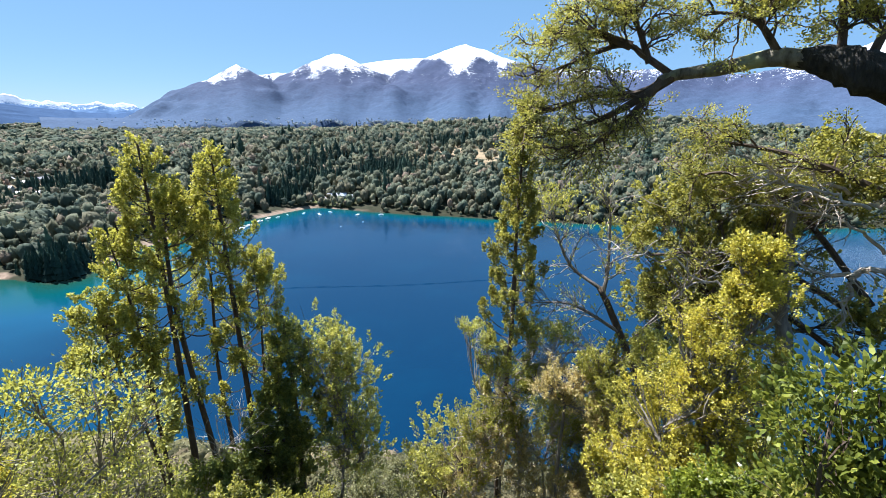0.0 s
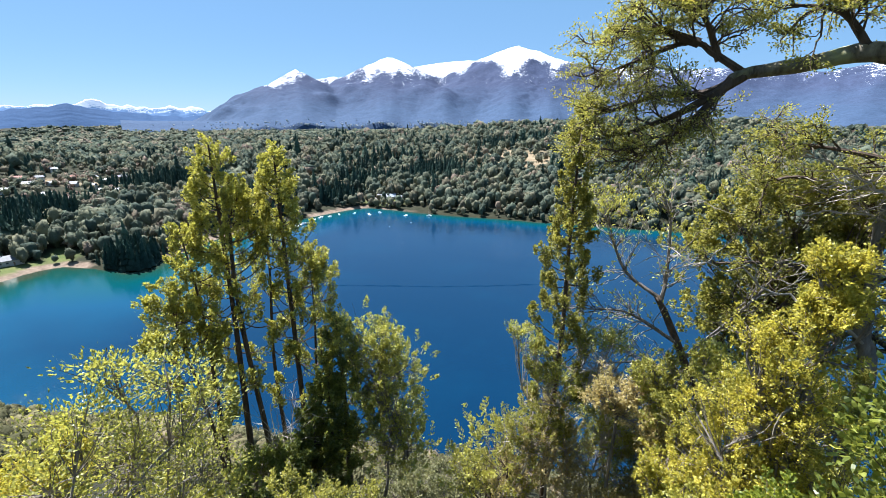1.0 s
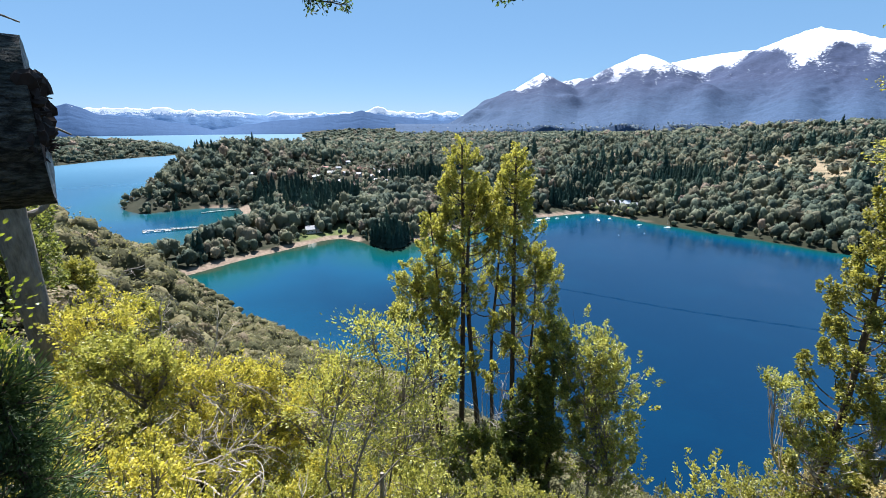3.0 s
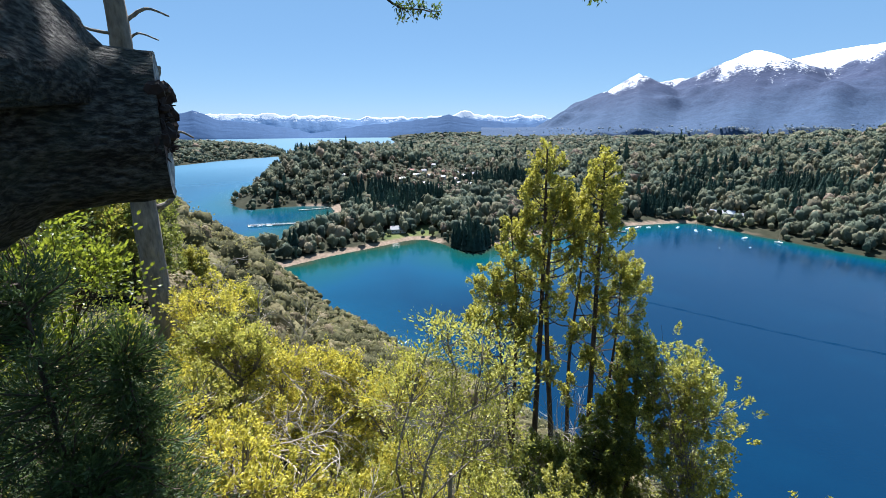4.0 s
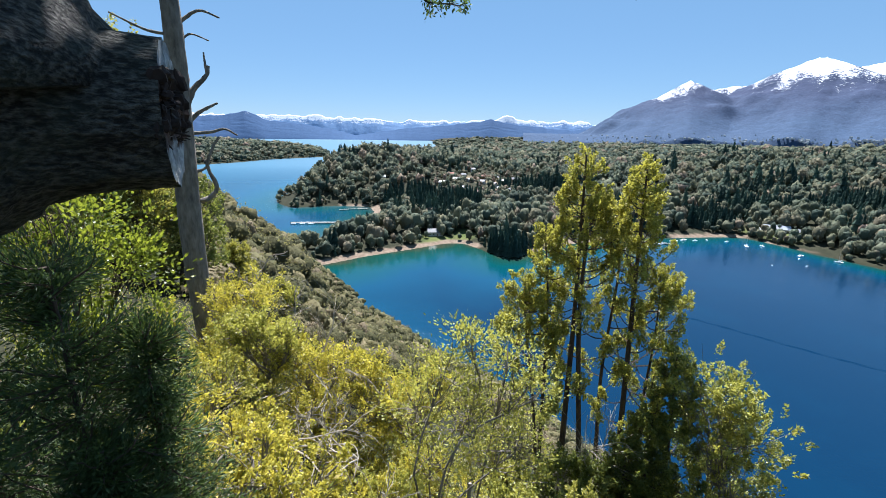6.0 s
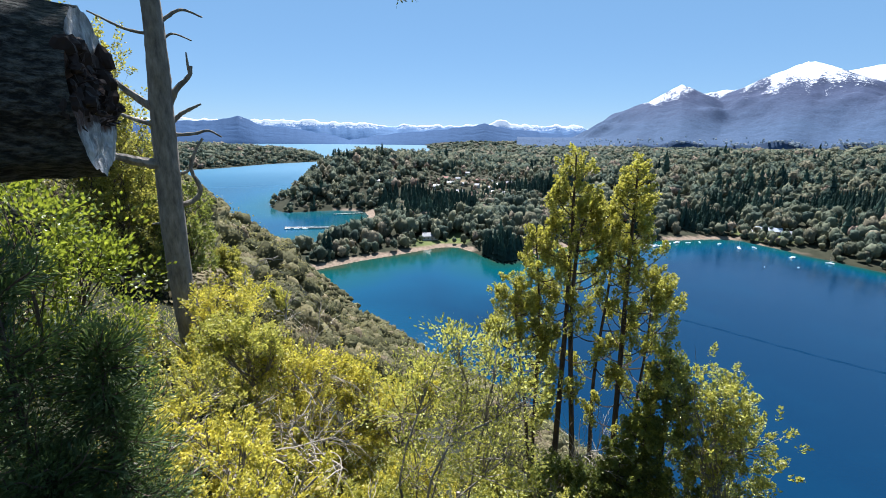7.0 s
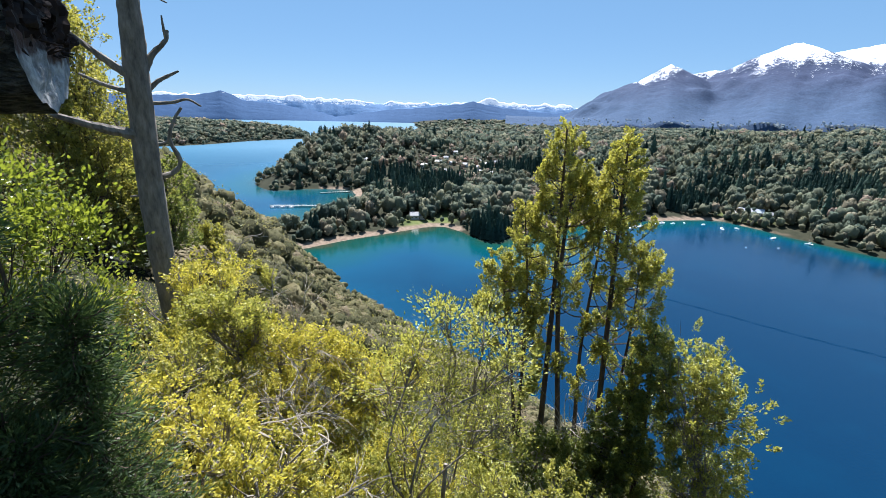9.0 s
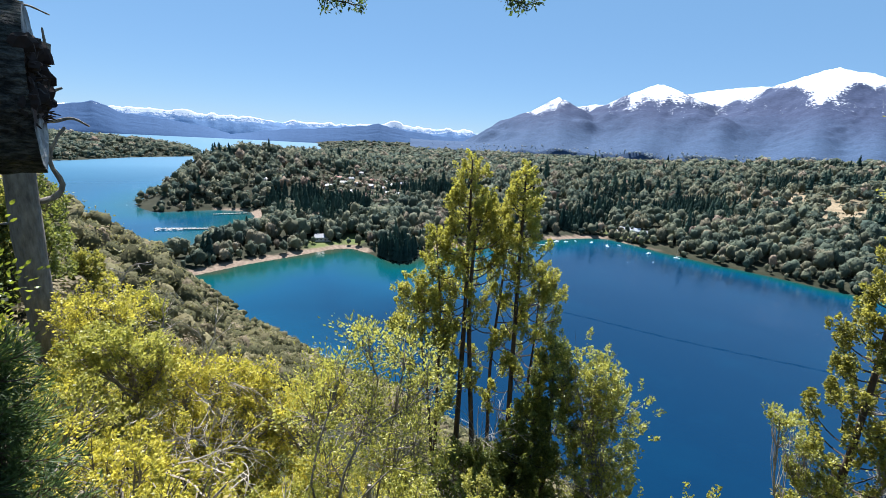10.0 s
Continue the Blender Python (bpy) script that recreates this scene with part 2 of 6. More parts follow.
# ---- building helpers ----
class Geo:
    """Gathers vertices and faces, and turns them into one mesh."""

    def __init__(self):
        self.v, self.q, self.t, self.n = [], [], [], 0

    def add(self, verts, quads=None, tris=None):
        if quads is not None and len(quads):
            self.q.append(np.asarray(quads, np.int32) + self.n)
        if tris is not None and len(tris):
            self.t.append(np.asarray(tris, np.int32) + self.n)
        self.v.append(np.asarray(verts, np.float32).reshape(-1, 3))
        self.n += len(self.v[-1])

    def mesh(self, name, mat, smooth=False):
        me = bpy.data.meshes.new(name)
        v = np.concatenate(self.v)
        q = np.concatenate(self.q) if self.q else np.zeros((0, 4), np.int32)
        t = np.concatenate(self.t) if self.t else np.zeros((0, 3), np.int32)
        loops = np.concatenate([q.ravel(), t.ravel()])
        starts = np.concatenate([np.arange(len(q)) * 4, len(q) * 4 + np.arange(len(t)) * 3])
        me.vertices.add(len(v)), me.loops.add(len(loops)), me.polygons.add(len(starts))
        me.vertices.foreach_set("co", v.ravel())
        me.loops.foreach_set("vertex_index", loops.astype(np.int32))
        me.polygons.foreach_set("loop_start", starts.astype(np.int32))
        me.polygons.foreach_set("use_smooth", np.full(len(starts), smooth))
        me.update(calc_edges=True)
        me.materials.append(mat)
        return me


def part(name, geo, mat, parent=None, label="", smooth=False):
    """One mesh object; a bmesh or a Geo. A part when a parent is given."""
    if isinstance(geo, Geo):
        me = geo.mesh(name, mat, smooth)
    else:
        me = bpy.data.meshes.new(name)
        geo.to_mesh(me)
        geo.free()
        me.materials.append(mat)
    ob = new(name, me)
    if parent is not None:
        ob.parent = parent
        ob.matrix_parent_inverse = parent.matrix_basis.inverted()
    return tagged(ob, label)


def thing(name, place, label, category, group="", kind=""):
    ob = new(name)
    ob.location = place
    ob.empty_display_size = 0.2
    return tagged(ob, label, category, group, kind)


def unit(a):
    a = np.asarray(a, float)
    return a / np.maximum(np.linalg.norm(a, axis=-1, keepdims=True), 1e-9)


def tube(g, pts, radii, sides=7, lump=0.0, rng=None):
    """A round limb along a line of points, closed at both ends."""
    pts = np.asarray(pts, float)
    radii = np.broadcast_to(np.asarray(radii, float), (len(pts),))
    tang = unit(np.gradient(pts, axis=0))
    ref = np.array([1.0, 0, 0]) if abs(tang[0][0]) < 0.8 else np.array([0, 1.0, 0])
    u = unit(np.cross(tang, ref))
    w = np.cross(tang, u)
    a = np.linspace(0, 2 * np.pi, sides, endpoint=False)
    r = radii[:, None] * (1 + (lump * rng.standard_normal((len(pts), sides)) if lump else 0))
    ring = pts[:, None] + r[..., None] * (np.cos(a)[None, :, None] * u[:, None] + np.sin(a)[None, :, None] * w[:, None])
    k = np.arange(len(pts) - 1)[:, None] * sides
    i = np.arange(sides)[None]
    j = (i + 1) % sides
    quads = np.stack([k + i, k + j, k + sides + j, k + sides + i], -1).reshape(-1, 4)
    verts = np.concatenate([ring.reshape(-1, 3), pts[:1], pts[-1:]])
    n = len(pts) * sides
    i, j = np.arange(sides), (np.arange(sides) + 1) % sides
    tris = np.concatenate([np.stack([j, i, np.full(sides, n)], -1), np.stack([n - sides + i, n - sides + j, np.full(sides, n + 1)], -1)])
    g.add(verts, quads, tris)


def curve(pts, n):
    """A smooth line through a few points (Catmull-Rom)."""
    p = np.asarray(pts, float)
    p = np.concatenate([2 * p[:1] - p[1:2], p, 2 * p[-1:] - p[-2:-1]])
    s = np.linspace(0, len(p) - 3 - 1e-6, n)
    k = s.astype(int)
    f = (s - k)[:, None]
    a, b, c, d = p[k], p[k + 1], p[k + 2], p[k + 3]
    return 0.5 * (2 * b + (c - a) * f + (2 * a - 5 * b + 4 * c - d) * f**2 + (3 * b - a - 3 * c + d) * f**3)


def leaves(g, base, way, length, width, rng, fold=0.18, face=None, oval=False):
    """Pointed leaves, each folded a little along its midrib: four corners and two triangles."""
    n = len(base)
    way = unit(way)
    side = unit(np.cross(way, rng.standard_normal((n, 3)) * (1.0 if face is None else 0.45) + (0.0 if face is None else face)))
    up = np.cross(side, way)
    ln = (np.asarray(length) * rng.uniform(0.65, 1.25, n))[:, None]
    wd_ = (np.asarray(width) * rng.uniform(0.7, 1.2, n))[:, None]
    if oval:
        v = np.stack([base, base + way * ln * 0.3 + side * wd_ * 0.46 + up * wd_ * fold, base + way * ln * 0.68 + side * wd_ * 0.44 + up * wd_ * fold * 0.7, base + way * ln - up * wd_ * fold, base + way * ln * 0.68 - side * wd_ * 0.44 + up * wd_ * fold * 0.7, base + way * ln * 0.3 - side * wd_ * 0.46 + up * wd_ * fold], 1).reshape(-1, 3)
        k = np.arange(n)[:, None] * 6
        g.add(v, tris=np.concatenate([k + [0, 1, 5], k + [1, 2, 5], k + [2, 4, 5], k + [2, 3, 4]]))
        return
    mid = base + way * ln * 0.5 + up * wd_ * fold
    v = np.stack([base, mid + side * wd_ * 0.5, base + way * ln - up * wd_ * fold, mid - side * wd_ * 0.5], 1).reshape(-1, 3)
    k = np.arange(n)[:, None] * 4
    g.add(v, tris=np.concatenate([k + [0, 1, 3], k + [1, 2, 3]]))


def tuft(g, centre, way, size, n, leaf, rng, flat=1.0, wide=0.6):
    """A close puff of leaves about a twig's end: they lie on its rounded outside like scales, tips upwards and out."""
    off = unit(rng.standard_normal((n, 3)))
    way = unit(way)
    shell = off * rng.uniform(0.62, 1.0, (n, 1)) * (1 + 0.18 * np.sin(off @ np.array([5.0, 3.0, 4.0]) + rng.uniform(0, 6)))[:, None]
    shell[:, 2] *= flat
    base = np.asarray(centre) + shell * size
    leaves(g, base, off * 0.35 + way * 0.55 + rng.standard_normal((n, 3)) * 0.4, leaf, leaf * wide, rng, face=off * 1.2)


def spray(g, tip, way, length, wide, n, leaf, rng, aspect=0.6):
    """A leafy shoot: leaves all round its end, thinning to a pointed tip."""
    way = unit(way)
    s = rng.uniform(0, 1, n) ** 0.8
    off = unit(np.cross(way, rng.standard_normal((n, 3))))
    base = np.asarray(tip) + way * ((s - 0.5) * length)[:, None] + off * (wide * (1.08 - s) ** 0.7 * rng.uniform(0.2, 1.0, n))[:, None]
    leaves(g, base, way * 0.75 + off * 0.7 + rng.standard_normal((n, 3)) * 0.3, leaf, leaf * aspect, rng, face=off * 0.6 + [0, 0, 0.5])


def wander(rng, p, d, length, n, wob, pull=(0, 0, 0)):
    """A crooked line from p along d."""
    pts, d = [np.asarray(p, float)], unit(d)
    for _ in range(n):
        d = unit(d + rng.standard_normal(3) * wob + np.asarray(pull))
        pts.append(pts[-1] + d * length / n)
    return np.array(pts)


def grow(g, tips, rng, p, d, length, rad, depth, kids, shrink=0.6, angle=0.7, wob=0.18, pull=(0, 0, 0.03), low=0.3, sides=6):
    """A limb with its boughs and twigs. Tips collects places and directions for the leaves."""
    pts = wander(rng, p, d, length, 7 if depth else 5, wob, pull)
    tube(g, pts, np.linspace(rad, rad * 0.45, len(pts)), max(3, sides))
    if depth == 0:
        for k in range(2, len(pts)):
            tips.append((pts[k], unit(pts[k] - pts[k - 1])))
        return
    for _ in range(kids):
        s = rng.uniform(low, 1.0)
        k = min(int(s * (len(pts) - 1)), len(pts) - 2)
        at = pts[k] + (pts[k + 1] - pts[k]) * (s * (len(pts) - 1) - k)
        t = unit(pts[k + 1] - pts[k])
        side = unit(np.cross(t, rng.standard_normal(3)))
        grow(g, tips, rng, at, t * math.cos(angle) + side * math.sin(angle), length * shrink * rng.uniform(0.6, 1.15), rad * 0.5, depth - 1, kids, shrink, angle, wob, pull, low, sides - 1)


def E(x, y, z):
    """A place near the lookout, its height counted from the eye."""
    return np.array([x, y, EYE + z])

# ---- the land ----
LAKE_BAY = [(-102, 319), (-74, 346), (-49, 365), (-25, 384), (-9, 396), (7, 398), (16, 388), (30, 369), (47, 353), (60, 369), (72, 378), (110, 408), (165, 432), (224, 442), (281, 450), (300, 427), (318, 385), (335, 347), (358, 309), (385, 259), (440, 165), (524, 50), (640, -60), (900, -300), (0, -300), (-60, 100), (-140, 270)]
LAKE_WEST = [(-120, 425), (-97, 482), (-99, 530), (-104, 560), (-117, 584), (-152, 588), (-185, 577), (-221, 575), (-262, 680), (-235, 1000), (-170, 1600), (-120, 2500), (-183, 3395), (-350, 4350), (-1400, 4350), (-2600, 3900), (-2600, 2700), (-1300, 2500), (-640, 2050), (-480, 1720), (-455, 1640), (-480, 1590), (-587, 1422), (-640, 1249), (-760, 1100), (-1000, 900), (-1000, 300), (-300, 150), (-160, 330)]


def outside(px, py, poly):
    """Distance to the shore of a lake: positive on land."""
    poly = curve(np.array(poly + poly[:1], float), len(poly) * 4)
    best, inside = np.full(px.shape, 1e9), np.zeros(px.shape, bool)
    for (ax, ay), (bx, by) in zip(poly[:-1], poly[1:]):
        dx, dy = bx - ax, by - ay
        s = np.clip(((px - ax) * dx + (py - ay) * dy) / (dx * dx + dy * dy + 1e-9), 0, 1)
        best = np.minimum(best, np.hypot(px - ax - s * dx, py - ay - s * dy))
        if abs(dy) > 1e-9:
            inside ^= ((ay > py) != (by > py)) & (px < (py - ay) / dy * dx + ax)
    return np.where(inside, -best, best)


def lumps(x, y, scale, seed, octaves=4):
    """Smooth noise from sums of waves, about -1 to 1."""
    r = np.random.default_rng(seed)
    out, amp = np.zeros(np.shape(x)), 1.0
    for o in range(octaves):
        for _ in range(4):
            a, ph = r.uniform(0, 6.28), r.uniform(0, 6.28)
            k = 2 ** o * 6.28 / scale * r.uniform(0.7, 1.3)
            out = out + amp * 0.35 * np.sin(k * (x * math.cos(a) + y * math.sin(a)) + ph + 1.3 * np.sin(k * 0.6 * (y * math.cos(a) - x * math.sin(a)) + 2 * ph))
        amp *= 0.5
    return out


def own_hill(x, y):
    """The lookout's hillside: how steeply it falls in each direction, and how far it reaches."""
    r, az = np.hypot(x, y), np.degrees(np.arctan2(x, y))
    crest = np.interp(az, [-180, -120, -60, -45, -37, -30, -28, -25, -20.5, -18, -14, -10, -6, 0, 20, 40, 70, 100, 130, 180], [14, 18, 12, 5, -2.5, -5.8, -7.9, -10.3, -13.6, -17.8, -23, -25.0, -27.0, -29, -37, -42, -42, -36, -10, 14])
    reach = np.interp(az, [-180, -60, -37, -28, -20, -14, -6, 0, 20, 40, 70, 100, 180], [900, 700, 320, 200, 190, 150, 130, 110, 80, 70, 70, 70, 900])
    shore = np.interp(az, [-180, -60, -37, -28, -20, -17.5, -16, -12, -6, 0, 20, 40, 70, 100, 130, 180], [2000, 1600, 700, 420, 370, 325, 300, 245, 205, 172, 125, 110, 108, 120, 600, 2000])
    sag = np.interp(az, [-180, -60, -37, -14, 0, 20, 100, 130, 180], [0, 2, 9, 8, 6, 2, 0, 0, 0])
    s = np.clip(np.log(np.maximum(r, 1) / 9.0) / np.log(reach / 9.0), 0, 1)
    ang = crest - sag * np.clip(1 - s, 0, 1)
    foot = 98.3
    z = foot + np.minimum(r, reach) * np.tan(np.radians(ang))
    top = foot + reach * np.tan(np.radians(crest))
    z = np.where(r > reach, top * (1 - ((r - reach) / (shore - reach))), z)
    near = np.clip(1 - r / 2.0, 0, 1)
    z = z * (1 - near) + foot * near
    return z + lumps(x, y, 40, 3) * np.clip(r / 60, 0, 1) * 1.5


HILLS = [(-165, 834, 38, 135, 170), (-230, 760, 12, 60, 110), (-30, 1000, 10, 200, 200), (1000, 700, 42, 420, 420), (560, 900, 10, 260, 200), (-980, 1300, 8, 260, 300), (1250, 250, 42, 380, 420), (900, 1500, 8, 500, 300)]


def land_height(x, y):
    d = np.minimum(outside(x, y, LAKE_BAY), outside(x, y, LAKE_WEST))
    dp = np.maximum(d, 0)
    z = 0.4 + 5 * (1 - np.exp(-dp / 25)) + 33 * (1 - np.exp(-np.maximum(dp - 25, 0) / 170))
    for hx, hy, hh, sx, sy in HILLS:
        z = z + hh * np.exp(-((x - hx) / sx) ** 2 - ((y - hy) / sy) ** 2) * np.clip(dp / 50, 0, 1)
    z = z + lumps(x, y, 260, 5) * 3.5 * np.clip(dp / 80, 0, 1)
    z = np.where(d < 0, np.maximum(d * 0.25, -14), z)
    own = own_hill(x, y)
    return np.maximum(z, own), d, own


CLEARINGS = [(590, 515, 66, 76, 1), (612, 425, 58, 66, 1), (545, 462, 46, 40, 1), (560, 388, 46, 40, 1), (22, 606, 20, 12, 1), (56, 662, 26, 14, 1), (96, 610, 22, 9, 1), (10, 700, 24, 10, 1), (8, 414, 11, 18, 0), (-18, 402, 19, 17, 0), (322, 438, 20, 19, 0), (340, 480, 26, 9, 1), (305, 462, 10, 10, 0), (268, 506, 26, 8, 1), (120, 560, 30, 14, 1), (-45, 505, 6, 40, 1), (90, 650, 30, 12, 1), (96, 404, 42, 12, 1), (285, 575, 26, 12, 1)]


def clearing(x, y):
    g, s = np.zeros(np.shape(x)), np.zeros(np.shape(x))
    for cx, cy, rx, ry, straw in CLEARINGS:
        v = np.clip(1.6 - 1.4 * np.sqrt(((x - cx) / rx) ** 2 + ((y - cy) / ry) ** 2) + 0.25 * lumps(x, y, 24, 8, 2), 0, 1)
        if straw:
            s = np.maximum(s, v)
        else:
            g = np.maximum(g, v)
    return g, s


def beaches(x, y, d):
    """Sand along the bay's west shore, the jetty cove and the marina."""
    near = np.zeros(np.shape(x))
    for ax, ay, bx, by, w in ((-100, 322, -9, 400, 8), (0, 402, 18, 392, 7), (-90, 480, -96, 560, 15), (224, 446, 285, 456, 8), (55, 372, 150, 430, 7), (-150, 592, -118, 590, 5), (300, 430, 345, 345, 3)):
        s = np.clip(((x - ax) * (bx - ax) + (y - ay) * (by - ay)) / ((bx - ax) ** 2 + (by - ay) ** 2), 0, 1)
        q = np.hypot(x - ax - s * (bx - ax), y - ay - s * (by - ay))
        near = np.maximum(near, np.clip((w * 1.6 - q) / 4, 0, 1) * np.clip((w - d + 1.5 * lumps(x, y, 14, 4, 2)) / 2, 0, 1))
    return near


def polar(az, r):
    a, q = np.meshgrid(np.radians(az), r)
    return q * np.sin(a), q * np.cos(a)


def sheet(name, x, y, z, mat, smooth=True, closed=False):
    rows, cols = x.shape
    g = Geo()
    i, j = np.meshgrid(np.arange(rows - 1), np.arange(cols if closed else cols - 1), indexing="ij")
    k = (j + 1) % cols
    g.add(np.stack([x, y, z], -1).reshape(-1, 3), np.stack([i * cols + j, (i + 1) * cols + j, (i + 1) * cols + k, i * cols + k], -1).reshape(-1, 4)[:, ::-1])
    return part(name, g, mat, smooth=smooth)


def paint(ob, name, values):
    a = ob.data.attributes.new(name, "FLOAT", "POINT")
    a.data.foreach_set("value", np.asarray(values, np.float32).ravel())


AZ = np.concatenate([np.arange(-180, -48, 4.0), np.arange(-48, 98, 0.5), np.arange(98, 180, 4.0)])
RADII = np.concatenate([[0.02], np.geomspace(0.6, 250, 60), np.geomspace(250, 800, 130)[1:], np.geomspace(800, 4850, 90)[1:]])
gx, gy = polar(AZ, RADII)
gz, gd, gown = land_height(gx, gy)
ground = tagged(sheet("ground", gx, gy, gz, M_GROUND, closed=True), "brown and green wooded ground round the lake", "ground", kind="structure")
cg, cs = clearing(gx, gy)
paint(ground, "grass", cg * (gd > 3)), paint(ground, "straw", cs * (gd > 3))
paint(ground, "sand", beaches(gx, gy, gd) * (gown < gz - 0.5))

WR = np.concatenate([[30.0], np.geomspace(60, 250, 30), np.geomspace(250, 800, 80)[1:], np.geomspace(800, 4850, 40)[1:]])
wx, wy = polar(AZ, WR)
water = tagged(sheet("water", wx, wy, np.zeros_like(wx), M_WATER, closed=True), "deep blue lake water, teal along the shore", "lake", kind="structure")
wd_shore = -np.minimum(outside(wx, wy, LAKE_BAY), outside(wx, wy, LAKE_WEST))
paint(water, "shore", np.clip(wd_shore / np.interp(wx, [20, 130, 300], [125.0, 95.0, 48.0]), 0, 1))

# far water, rougher and paler with distance: sky reflection painted into its colour
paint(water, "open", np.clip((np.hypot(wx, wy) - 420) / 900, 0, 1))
# a breeze ruffles the bay close under the hillside
paint(water, "ruffle", np.exp(-((wx + 18) / 36.0) ** 2 - ((wy - 185) / 45.0) ** 2))


SLOPES = {}


# mountains: a ridge line by direction, and slopes with gullies below it
def mountain(name, az, el, near, far, mat, label, rough, seed, foot, fine, rows, snow_z, spread, power=0.85, jag=0.07, jag_scale=2.4):
    a = np.arange(az[0], az[-1], fine)
    ridge = EYE + far * np.tan(np.radians(np.interp(a, az, el) + jag + jag * lumps(a, 0 * a, jag_scale, seed, 3)))
    s = np.concatenate([np.linspace(0, 1, rows), [1.05, 1.15]])
    r = near + (far - near) * s
    base = EYE + near * math.tan(radians(foot))
    x, y = polar(a, r)
    ss = np.minimum(s, 1)[:, None]
    z = base + (ridge[None] - base) * ss ** power
    spur = np.abs(lumps(a[None] * 55 + ss * 170, ss * 1000 - a[None] * 12, 430, seed + 1, 5))
    z = z - rough * spur * np.sin(np.pi * np.minimum(ss, 1)) ** 0.8 * np.clip((ridge[None] - base) / 300, 0.1, 1.3)
    z[-2:] -= np.array([60, 200])[:, None]
    ob = sheet(name, x, y, z, mat)
    paint(ob, "cover", (z - snow_z) / spread + np.clip(spur * 1.4 - 0.3, -0.5, 1))
    return tagged(ob, label, "mountain", kind="structure")


# the near massif: crests as (azimuth, elevation) at a distance, with spurs that run down towards the lake
CRESTS = [
    (3300, ((8, -1.6), (10.07, -0.78), (15.0, -0.11), (18.31, 1.08), (21.05, 2.65), (23.41, 4.06), (24.53, 4.94), (25.45, 5.5), (26.4, 5.15), (27.77, 4.17), (29.0, 3.2), (31.2, 1.6))),
    (3500, ((27.0, 0.9), (27.88, 1.4), (30.78, 3.3), (32.02, 4.25), (33.25, 5.15), (34.42, 6.3), (35.43, 6.98), (36.34, 7.15), (37.47, 6.78), (38.74, 6.07), (39.99, 5.45), (42.1, 4.1), (44.0, 2.6))),
    (3650, ((38.0, 3.0), (39.83, 4.1), (42.65, 5.02), (44.51, 5.86), (46.28, 6.75), (47.77, 7.32), (49.21, 7.85), (50.37, 8.25), (51.41, 8.37), (52.54, 8.03), (53.56, 7.9), (54.34, 7.52), (55.38, 7.1), (57.16, 6.6), (58.85, 6.22), (60.82, 6.0), (67, 5.6), (75, 5.4), (81, 4.7), (86, 5.6), (88.7, 6.5), (90.7, 7.1), (97, 7.4), (104, 5.0))),
    (4650, ((17.5, 0.4), (19.5, 1.7), (20.6, 2.15), (22.5, 2.3), (25.1, 4.0), (26.42, 4.5), (28.08, 4.55), (29.71, 4.85), (31.67, 4.75), (33.29, 4.5), (36, 4.5), (37.85, 5.9), (40.2, 6.28), (41.9, 6.55), (43.57, 6.75), (45.74, 6.86), (47.59, 6.8), (50, 5.5))),
]
# snowfields (+) and bare rock faces (-): azimuth, elevation, their widths, amount
FIELDS = ((50.7, 7.3, 1.2, 0.9, 1.2), (50.4, 5.9, 0.5, 0.8, 1.6), (54.3, 7.3, 1.3, 0.5, 1.0), (55.6, 6.4, 0.4, 0.6, 1.3), (36.3, 6.4, 2.0, 0.8, 0.8), (47.5, 6.0, 1.7, 0.9, -2.4), (53.2, 6.2, 1.0, 0.9, -2.2), (58.6, 5.8, 2.5, 0.6, -2.6), (38.9, 4.9, 1.2, 0.4, -0.6), (26.8, 4.3, 0.8, 0.8, -0.6), (25.3, 5.2, 1.0, 0.7, 1.2), (23.4, 4.1, 1.6, 0.8, 1.3), (20.8, 2.5, 1.0, 0.5, 1.0), (34.5, 5.3, 1.2, 0.6, 0.5), (39.0, 5.3, 1.0, 0.5, 0.4), (44.0, 5.0, 1.3, 0.5, -0.6))


